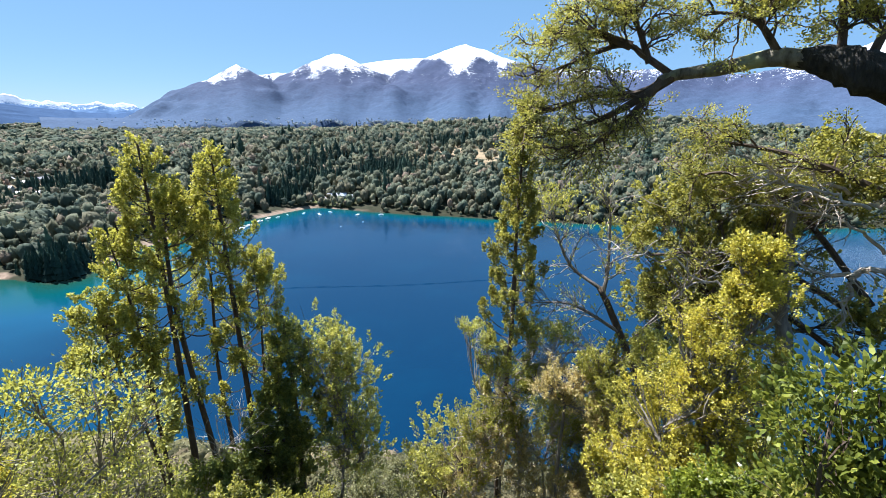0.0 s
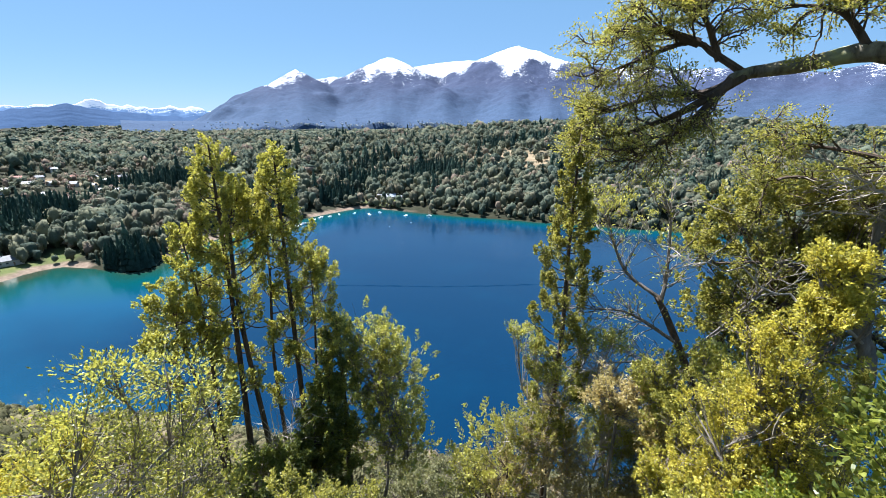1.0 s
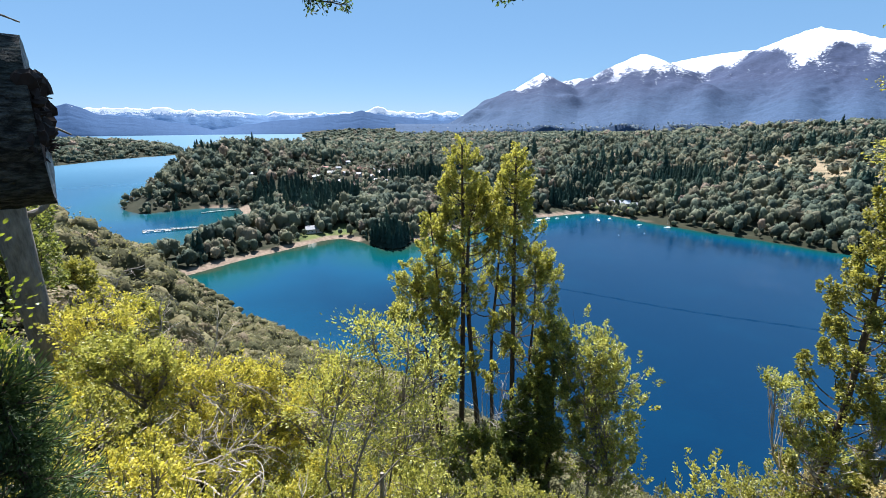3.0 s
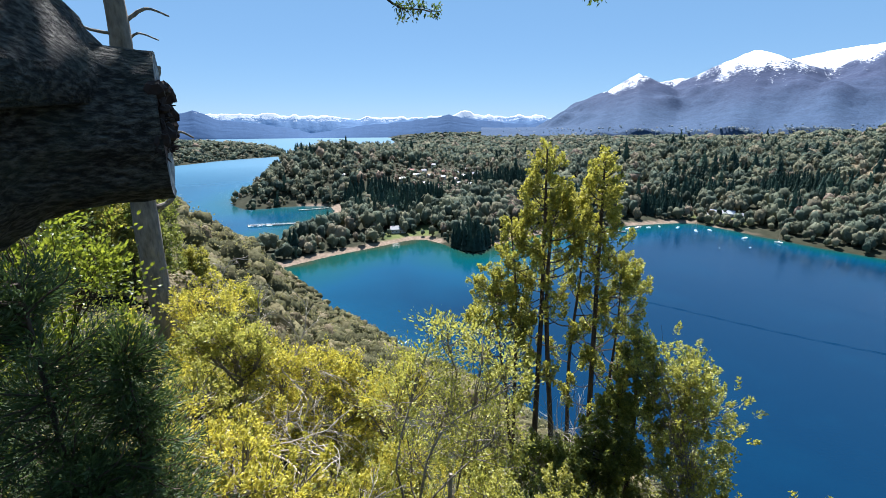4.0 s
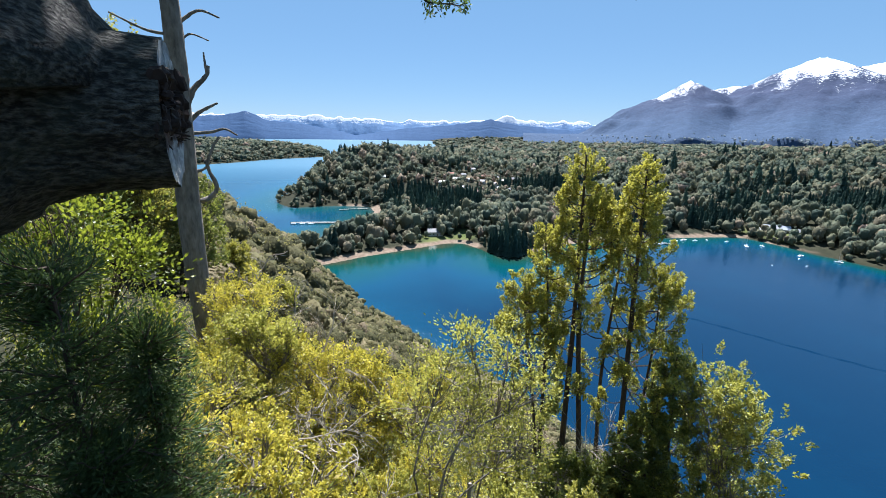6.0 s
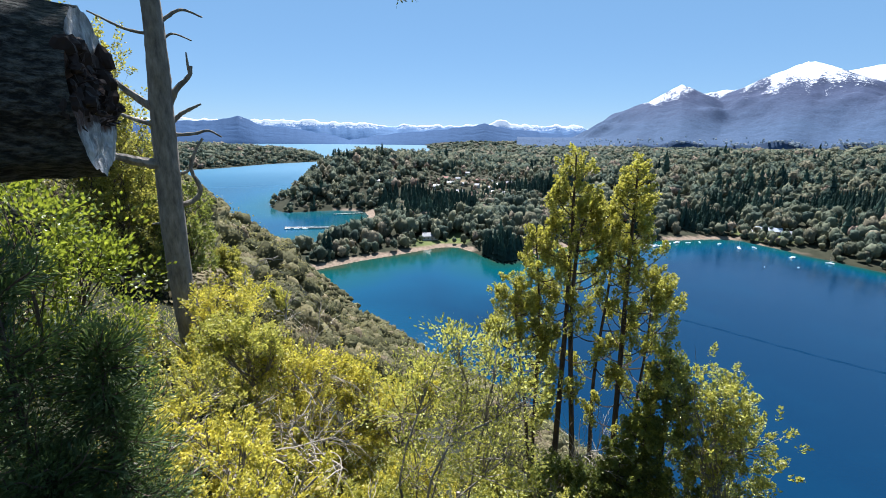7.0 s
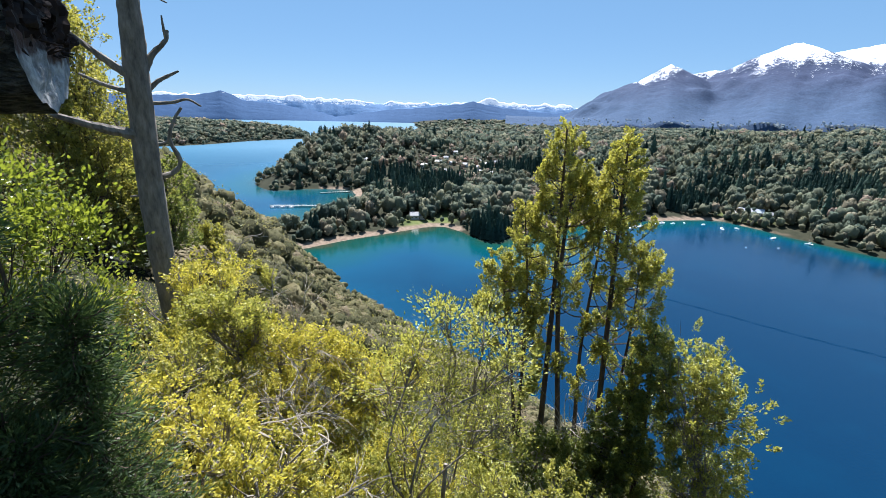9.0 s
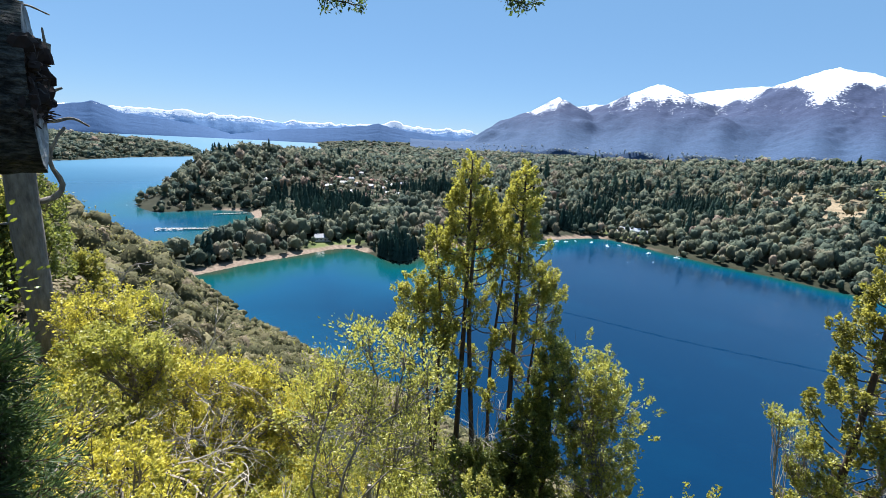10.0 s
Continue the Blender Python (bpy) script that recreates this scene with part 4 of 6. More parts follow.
def near_trees():
    rng = np.random.default_rng(21)
    # the clump of tall slim cypresses
    cypress("cypress_tree", "clump of tall slim yellow-green cypresses with brown trunks", [
        ([E(1.72, 5.85, -5.1), E(1.72, 5.85, -4.4), E(1.72, 5.85, -2.58), E(1.70, 5.86, -1.28), E(1.68, 5.86, -0.30)], 0.055, 1.2, 0.34),
        ([E(2.0, 5.8, -5.1), E(1.94, 5.78, -4.4), E(1.79, 5.83, -2.57), E(1.80, 5.85, -1.3), E(1.92, 5.8, -0.95)], 0.05, 0.6, 0.45),
        ([E(2.5, 5.7, -5.2), E(2.49, 5.68, -4.6), E(2.44, 5.7, -2.51), E(2.41, 5.71, -1.25), E(2.39, 5.7, -0.40)], 0.055, 1.4, 0.30),
        ([E(1.40, 5.84, -5.0), E(1.38, 5.84, -4.0), E(1.35, 5.85, -2.4), E(1.24, 5.88, -1.25)], 0.035, 0.9, 0.3),
        ([E(2.27, 5.88, -5.2), E(2.24, 5.88, -4.6), E(2.2, 5.91, -3.3), E(2.26, 5.88, -1.9), E(2.2, 5.9, -1.3)], 0.04, 0.4, 0.4),
        ([E(1.35, 5.7, -5.0), E(1.2, 5.7, -3.6), E(1.05, 5.75, -2.6), E(1.0, 5.8, -1.9)], 0.028, 1.0, 0.2),
        ([E(2.6, 5.6, -5.2), E(2.68, 5.6, -3.8), E(2.74, 5.62, -2.6), E(2.72, 5.65, -1.7)], 0.03, 0.8, 0.3),
    ], rng, 46, 0.086, 0.034, M_CYPRESS, 0.54, 80, puffs=6, top_power=0.72)
    for x, y, z, r, mat in ((1.55, 5.35, -4.75, 0.4, M_CYPRESS_DARK), (2.15, 5.3, -4.7, 0.4, M_CYPRESS_DARK), (1.0, 5.3, -4.55, 0.4, M_LIME), (1.85, 5.0, -4.95, 0.4, M_OLIVE), (2.5, 5.2, -4.6, 0.35, M_CYPRESS_DARK), (0.6, 5.3, -4.5, 0.35, M_OLIVE)):
        lobes = [(E(x + r * rng.uniform(-0.9, 0.9), y + r * rng.uniform(-0.6, 0.6), z + r * rng.uniform(-1.0, 0.7)), r * rng.uniform(0.3, 0.55)) for _ in range(9)]
        bush("low_bush", "low green bush at the foot of the cypresses", E(x, y, min(z - r, foot(x, y))), lobes, 0.045, 3600, mat, rng, M_TWIG, 0.5, puff=0.09, bare=12)
    # thin cypress on the other side of the gap
    cypress("thin_cypress_tree", "single thin pointed cypress with a bare lower trunk", [
        ([E(4.8, 2.89, -5.8), E(4.8, 2.9, -4.5), E(4.84, 2.84, -2.76), E(4.83, 2.84, -1.27), E(4.85, 2.81, 0.18)], 0.055, 1.0, 0.2),
    ], rng, 110, 0.075, 0.034, M_DEEPOLIVE, 0.50, 90, puffs=5, top_power=0.95)
    # dark and lime bushes at the clump's foot
    cypress("dark_conifer_bush", "dark green conifer bush under the cypresses", [
        ([E(2.95, 5.25, -5.6), E(2.95, 5.25, -4.2), E(2.90, 5.3, -2.75)], 0.05, 1.0, 0.1),
        ([E(2.7, 5.3, -5.6), E(2.72, 5.3, -4.6), E(2.72, 5.3, -3.6)], 0.04, 0.7, 0.1),
        ([E(2.35, 5.2, -5.8), E(2.38, 5.2, -4.9), E(2.4, 5.2, -4.0)], 0.04, 0.8, 0.05),
        ([E(1.95, 5.1, -5.8), E(1.95, 5.1, -5.0), E(1.9, 5.1, -4.3)], 0.04, 0.7, 0.05),
    ], rng, 44, 0.11, 0.042, M_CYPRESS_DARK, 0.42, 120)
    bush("lime_bush", "rounded yellow-green bush beside the cypresses", E(3.4, 4.95, -5.9), [(E(3.15, 5.1, -3.05), 0.38), (E(3.45, 4.92, -3.15), 0.36), (E(3.62, 4.8, -3.55), 0.38), (E(3.3, 5.0, -3.7), 0.42), (E(3.6, 4.8, -4.25), 0.45), (E(3.3, 4.9, -4.6), 0.5), (E(3.7, 4.75, -4.9), 0.45)], 0.042, 19000, M_LIME, rng, M_GREYBARK, 0.5, bare=10, puff=0.075)
    # open shrub with many thin stems in front of the clump
    bush("thin_stemmed_shrub", "open shrub with thin stems and sparse lime leaves", E(0.25, 3.3, -3.9), [(E(0.22, 3.3, -1.65), 0.24), (E(-0.02, 3.3, -1.85), 0.27), (E(0.5, 3.28, -1.75), 0.28), (E(0.7, 3.22, -2.0), 0.28), (E(-0.22, 3.3, -2.2), 0.28), (E(0.2, 3.3, -2.25), 0.36), (E(0.6, 3.25, -2.5), 0.3), (E(-0.1, 3.3, -2.7), 0.35)], 0.034, 7200, M_LIME, rng, M_GREYBARK, 0.5, hollow=0.2, puff=0.085, bare=5, loose=True)
    # yellow-green bushes on the slope
    for x, y, z, r in ((-2.15, 4.6, -2.2, 0.42), (-1.75, 4.75, -2.55, 0.55), (-1.1, 4.9, -2.85, 0.5), (-0.55, 5.0, -3.2, 0.45), (-2.35, 4.3, -2.8, 0.6), (-1.6, 4.3, -3.35, 0.6), (-0.9, 4.5, -3.7, 0.6), (-2.1, 3.9, -3.6, 0.55), (-1.3, 4.0, -4.1, 0.5), (-0.5, 4.4, -4.2, 0.5), (-2.75, 5.2, -2.3, 0.6), (-3.3, 5.6, -3.1, 0.5), (-0.2, 4.3, -3.7, 0.4)):
        lobes = [(E(x, y, z), r * 0.4)] + [(E(x + r * rng.uniform(-1.1, 1.1), y + r * rng.uniform(-0.7, 0.7), z + r * rng.uniform(-1.5, 0.45)), r * rng.uniform(0.16, 0.42)) for _ in range(15)]
        bush("yellow_bush", "sunlit yellow-green bush on the steep slope", E(x, y, min(z - r, foot(x, y))), lobes, 0.036, 8800, (M_YELLOW, M_YELLOW, M_LIME, M_YELLOW)[rng.integers(0, 4)], rng, M_GREYBARK, 0.5, bare=6, puff=0.085)
    for x, y, z, r, mat in ((-1.25, 2.45, -2.65, 0.32, M_YELLOW), (-1.05, 2.6, -2.95, 0.35, M_LIME), (-0.75, 2.6, -3.0, 0.35, M_YELLOW), (-0.7, 3.1, -3.2, 0.45, M_LIME), (-1.4, 2.8, -3.1, 0.45, M_YELLOW), (-0.1, 3.3, -3.5, 0.42, M_LIME), (0.85, 3.4, -3.5, 0.4, M_LIME), (-1.0, 2.4, -2.9, 0.4, M_OLIVE), (0.35, 2.8, -3.3, 0.4, M_OLIVE), (-1.9, 3.3, -3.3, 0.45, M_YELLOW), (1.3, 4.2, -4.4, 0.5, M_CYPRESS_DARK), (0.5, 4.6, -4.7, 0.5, M_LIME), (-0.6, 3.8, -3.9, 0.45, M_YELLOW), (1.5, 3.3, -3.7, 0.45, M_OLIVE)):
        lobes = [(E(x + r * rng.uniform(-1, 1), y + r * rng.uniform(-0.8, 0.8), z + r * rng.uniform(-0.5, 0.5)), r * rng.uniform(0.25, 0.5)) for _ in range(9)]
        bush("low_bush", "low tangled yellow-green bush on the slope", E(x, y, min(z - r, foot(x, y))), lobes, 0.033, 4200, mat, rng, M_GREYBARK, 0.5, bare=6, puff=0.075)
    for x, y in ((-1.3, 2.5), (-0.95, 2.35), (-0.6, 2.6), (-1.6, 2.9), (-1.15, 3.0), (-0.75, 3.1), (-0.3, 2.9), (-2.0, 3.3), (-1.5, 3.5), (-1.0, 3.6), (-0.45, 3.6), (0.0, 3.8), (0.1, 2.7), (0.45, 3.0), (-2.4, 3.8), (-1.9, 2.6)):
        z = foot(x, y) + 0.24
        lobes = [(E(x + rng.uniform(-0.35, 0.35), y + rng.uniform(-0.3, 0.3), z + rng.uniform(-0.15, 0.2)), rng.uniform(0.12, 0.2)) for _ in range(6)]
        bush("low_bush", "low tangled yellow-green bush on the slope", E(x, y, z - 0.3), lobes, 0.032, 2000, (M_YELLOW, M_LIME, M_YELLOW, M_OLIVE)[rng.integers(0, 4)], rng, M_GREYBARK, 0.5, bare=6, puff=0.06)
    dry_branches(rng)
    feather_bush(rng)
    bush("broadleaf_bush", "bright green broad-leaved bush behind the dark conifer", E(-2.3, 2.7, -2.6), [(E(-2.3, 2.55, -0.62), 0.32), (E(-2.08, 2.75, -0.9), 0.26), (E(-2.45, 2.5, -1.0), 0.4), (E(-2.2, 2.6, -1.45), 0.38)], 0.036, 8500, M_BROAD, rng, M_BARK, 0.5, puff=0.10, oval=True)
    # right of the gap
    for x, y, z, r in ((4.02, 0.45, -1.75, 0.28), (4.05, 0.27, -1.3, 0.22), (4.05, 0.24, -0.95, 0.14), (4.0, 0.62, -2.3, 0.34), (4.05, 0.25, -2.1, 0.34), (4.0, 0.64, -2.8, 0.4), (4.04, 0.3, -2.85, 0.4), (4.06, -0.1, -2.6, 0.35)):
        lobes = [(E(x, y, z), r * 0.6)] + [(E(x + r * rng.uniform(-0.7, 0.7), y + r * rng.uniform(-1.2, 1.2), z + r * rng.uniform(-1.9, 0.6)), r * rng.uniform(0.25, 0.5)) for _ in range(12)]
        bush("yellow_bush", "yellow-green bush beside the bare-branched tree", E(x, y, min(z - r, foot(x, y))), lobes, 0.028, 6500, M_YELLOW, rng, M_GREYBARK, 0.5, puff=0.062, bare=5)
    bush("glossy_bush", "dark green bush with broad glossy leaves", E(2.75, -0.35, -2.6), [(E(2.66, -0.28, -1.15), 0.14), (E(2.65, -0.41, -1.1), 0.15), (E(2.66, -0.20, -1.4), 0.17), (E(2.64, -0.50, -1.4), 0.2), (E(2.66, -0.32, -1.6), 0.2), (E(2.66, -0.20, -1.85), 0.18), (E(2.64, -0.53, -1.8), 0.25)], 0.050, 3600, M_GLOSSY, rng, M_BARK, 0.5, puff=0.10, oval=True)
    for x, y, z, r in ((4.4, 3.0, -4.05, 0.5), (4.65, 2.6, -4.0, 0.55), (4.95, 2.1, -3.7, 0.5), (5.1, 1.7, -4.2, 0.5), (4.9, 2.2, -4.7, 0.6), (4.5, 2.9, -4.9, 0.6), (5.1, 1.3, -4.0, 0.5), (4.7, 1.6, -4.6, 0.55)):
        lobes = [(E(x + r * rng.uniform(-0.6, 0.6), y + r * rng.uniform(-0.6, 0.6), z + r * rng.uniform(-0.6, 0.5)), r * rng.uniform(0.45, 0.65)) for _ in range(5)]
        bush("dry_bush", "tan half-dry bush of fine twigs", E(x, y, min(z - r, foot(x, y))), lobes, 0.036, 5200, M_DRY if rng.uniform() < 0.45 else M_OLIVE, rng, M_TWIG, 0.45, puff=0.07, bare=22)
    for x, y, z, r, mat in ((4.7, 1.5, -2.65, 0.3, M_OLIVE), (4.55, 1.75, -3.0, 0.35, M_DRY), (4.6, 1.1, -2.9, 0.35, M_OLIVE), (4.5, 1.2, -3.4, 0.4, M_DRY), (4.65, 0.9, -2.3, 0.3, M_CYPRESS), (3.9, 0.9, -3.2, 0.35, M_YELLOW), (3.5, 0.3, -2.9, 0.35, M_YELLOW), (3.2, 0.15, -2.45, 0.22, M_BROAD), (3.6, 0.7, -3.2, 0.35, M_LIME), (3.4, -0.5, -2.2, 0.35, M_OLIVE), (5.6, 1.2, -3.2, 0.5, M_DEEPOLIVE), (5.5, 0.6, -3.0, 0.5, M_OLIVE), (5.4, 1.8, -3.8, 0.5, M_DEEPOLIVE), (5.4, 0.1, -2.7, 0.45, M_DEEPOLIVE), (4.6, 0.2, -3.0, 0.4, M_OLIVE), (5.2, 2.4, -4.4, 0.5, M_OLIVE)):
        lobes = [(E(x + r * rng.uniform(-0.8, 0.8), y + r * rng.uniform(-0.8, 0.8), z + r * rng.uniform(-0.9, 0.6)), r * rng.uniform(0.3, 0.55)) for _ in range(8)]
        bush("low_bush", "tangled olive bush below the bare-branched tree", E(x, y, min(z - r, foot(x, y))), lobes, 0.038, 4000, mat, rng, M_GREYBARK, 0.5, puff=0.07, bare=10)
    bush("olive_bush", "rounded olive conifer bush low on the slope", E(4.2, 3.6, -6.2), [(E(4.2, 3.45, -4.4), 0.4), (E(4.35, 3.2, -4.7), 0.4), (E(4.0, 3.7, -4.9), 0.42), (E(4.3, 3.4, -5.2), 0.5)], 0.045, 6500, M_CYPRESS, rng, M_BARK, 0.5, bare=8)
    for x, y, z, r in ((5.6, 7.0, -8.1, 0.7), (6.2, 6.5, -8.6, 0.7), (6.8, 6.0, -8.5, 0.6), (5.0, 6.4, -7.8, 0.6)):
        lobes = [(E(x + r * rng.uniform(-0.7, 0.7), y + r * rng.uniform(-0.7, 0.7), z + r * rng.uniform(-0.5, 0.5)), r * rng.uniform(0.45, 0.6)) for _ in range(5)]
        bush("grey_green_bush", "grey-green bush lower down the slope", E(x, y, min(z - r, foot(x, y))), lobes, 0.06, 4200, M_GREYLEAF, rng, M_GREYBARK, 0.5, puff=0.13, bare=10)
    bush("leafy_tree", "dense olive-green tree behind the bare-branched one", E(7.1, 0.3, -5.6), [(E(*p), r) for *p, r in ((6.57, 1.89, -1.58, 0.4), (6.66, 1.53, -1.14, 0.42), (6.76, 1.07, -1.62, 0.5), (6.81, 0.71, -0.86, 0.4), (6.75, 1.16, -0.78, 0.35), (6.85, 0.32, -0.82, 0.45), (6.86, 0.0, -0.35, 0.4), (6.84, 0.49, -1.38, 0.5), (6.86, -0.36, -0.65, 0.45), (6.74, 1.19, -2.13, 0.5), (6.82, 0.68, -2.03, 0.5), (6.63, 1.65, -2.4, 0.45), (6.83, -0.75, -2.2, 0.5), (6.73, 1.26, -2.76, 0.5), (6.8, 0.7, -2.7, 0.5))], 0.050, 40000, M_DEEPOLIVE, rng, M_BARK, 0.62, category="tree", hollow=0.25, puff=0.085, bare=2, flat=0.75)
    leafy = bpy.data.objects["leafy_tree"]
    g = Geo()
    tube(g, curve([E(6.7, 0.0, -5.6), E(6.46, 0.0, -2.78), E(6.46, 0.13, -2.22), E(6.46, 0.16, -1.66), E(6.45, 0.22, -1.12), E(6.45, 0.24, -0.67)], 20), np.linspace(0.10, 0.04, 20), 9, 0.06, rng)
    part("trunk", g, M_GREYBARK, leafy, smooth=True)
    bush("sparse_sapling", "light green sapling leaning into the gap", E(4.75, 2.5, -5.4), [(E(4.35, 3.19, -2.62), 0.16), (E(4.5, 2.98, -2.85), 0.2), (E(4.8, 2.5, -2.6), 0.2), (E(4.95, 2.21, -2.6), 0.22), (E(4.6, 2.8, -3.2), 0.28), (E(4.8, 2.5, -3.4), 0.3)], 0.034, 9500, M_LIME, rng, M_TWIG, 0.4, category="sapling", hollow=0.2, puff=0.08, bare=14, flat=0.45)
    big_tree(rng)
    bare_tree(rng)
    dead_tree(rng)
    cut_limb(rng)
    overhang(rng)
    hill_trees(rng)
    undergrowth(rng)


def dry_branches(rng):
    """Bleached dead boughs lying among the bushes."""
    for p, d, ln in ((E(-1.72, 4.1, -2.95), (0.9, 0.2, -0.25), 0.7), (E(-2.1, 4.05, -2.9), (1.0, 0.1, 0.1), 0.5), (E(-1.2, 4.2, -3.4), (-0.9, 0.1, 0.3), 0.7), (E(-1.35, 3.2, -2.55), (1.0, 0.2, -0.1), 0.6), (E(-0.75, 3.4, -2.85), (-0.8, 0.0, 0.25), 0.5), (E(-1.5, 4.4, -2.5), (0.7, -0.3, 0.3), 0.6), (E(-0.6, 2.4, -2.5), (0.8, 0.1, 0.2), 0.45), (E(1.95, 5.6, -4.9), (0.1, 0.0, 1.0), 0.9), (E(2.25, 5.6, -4.9), (-0.2, 0.0, 1.0), 0.8), (E(4.75, 1.75, -3.1), (0.1, 0.7, 0.5), 0.55), (E(4.75, 2.3, -3.4), (0.1, 0.6, 0.5), 0.55)):
        ob = thing("dead_bough", p, "bleached dead bough lying among the bushes", "branch")
        g, tips = Geo(), []
        for k in range(3):
            grow(g, tips, rng, p, np.array(d) + rng.standard_normal(3) * 0.25, ln, 0.010, 2, 5, 0.6, 0.5, 0.15, (0, 0, 0.0), 0.25, 5)
        part("twigwork", g, M_TWIG, ob)


def undergrowth(rng):
    """Low leaves and litter that cover the slope between the bushes."""
    for name, label, mat, n, leaf, a0, a1 in (("undergrowth", "low mixed green undergrowth on the slope", M_DEEPOLIVE, 2600, 0.045, -60, 100), ("leaf_litter", "dry twigs and leaf litter on the slope", M_DRY, 2000, 0.05, -60, 100), ("dark_undergrowth", "dark green low undergrowth on the slope", M_CYPRESS_DARK, 2600, 0.06, -60, 100)):
        g = Geo()
        x, y = sow(rng, n, a0, a1, 1.5, 11)
        z = land_height(x, y)[0]
        size = 0.12 + 0.012 * np.hypot(x, y)
        for k in range(n):
            m = 11
            o = rng.standard_normal((m, 3)) * [1, 1, 0.5] + [0, 0, 0.4]
            leaves(g, np.array([x[k], y[k], z[k] - 0.02]) + o * size[k], o + [0, 0, 0.5], leaf, leaf * 0.45, rng)
        tagged(part(name, g, mat), label, "undergrowth", kind="stuff")


def feather_bush(rng):
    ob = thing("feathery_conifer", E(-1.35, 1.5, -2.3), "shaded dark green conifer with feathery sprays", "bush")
    gs, gl = Geo(), Geo()
    for x, y, top, wide in ((-1.35, 1.5, -0.5, 0.62), (-1.17, 1.66, -0.85, 0.45), (-1.75, 1.5, -0.42, 0.55), (-1.2, 1.4, -1.2, 0.5)):
        tube(gs, curve([E(x, y, -2.7), E(x, y, -1.7), E(x, y, top)], 10), np.linspace(0.025, 0.006, 10), 7)
        for _ in range(130):
            s = rng.uniform(0, 1) ** 0.8
            p0 = E(x, y, -2.4 + (top + 2.4) * s)
            a = rng.uniform(0, 6.283)
            d = np.array([math.cos(a), math.sin(a), rng.uniform(-0.1, 0.8)])
            line = wander(rng, p0, d, wide * (1.05 - 0.7 * s) * rng.uniform(0.6, 1.1), 8, 0.12, (0, 0, 0.03))
            tube(gs, line, np.linspace(0.005, 0.0015, 9), 4)
            n = 150
            k = rng.integers(1, 9, n)
            t = unit(line[k] - line[k - 1])
            side = unit(np.cross(t, rng.standard_normal((n, 3))))
            spread_ = rng.uniform(0, 0.05, (n, 1))
            leaves(gl, line[k - 1] + (line[k] - line[k - 1]) * rng.uniform(0, 1, (n, 1)) + side * spread_, t * 1.0 + side * 0.7, 0.032, 0.0065, rng)
    part("stemwork", gs, M_BARK, ob)
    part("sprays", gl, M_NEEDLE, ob)


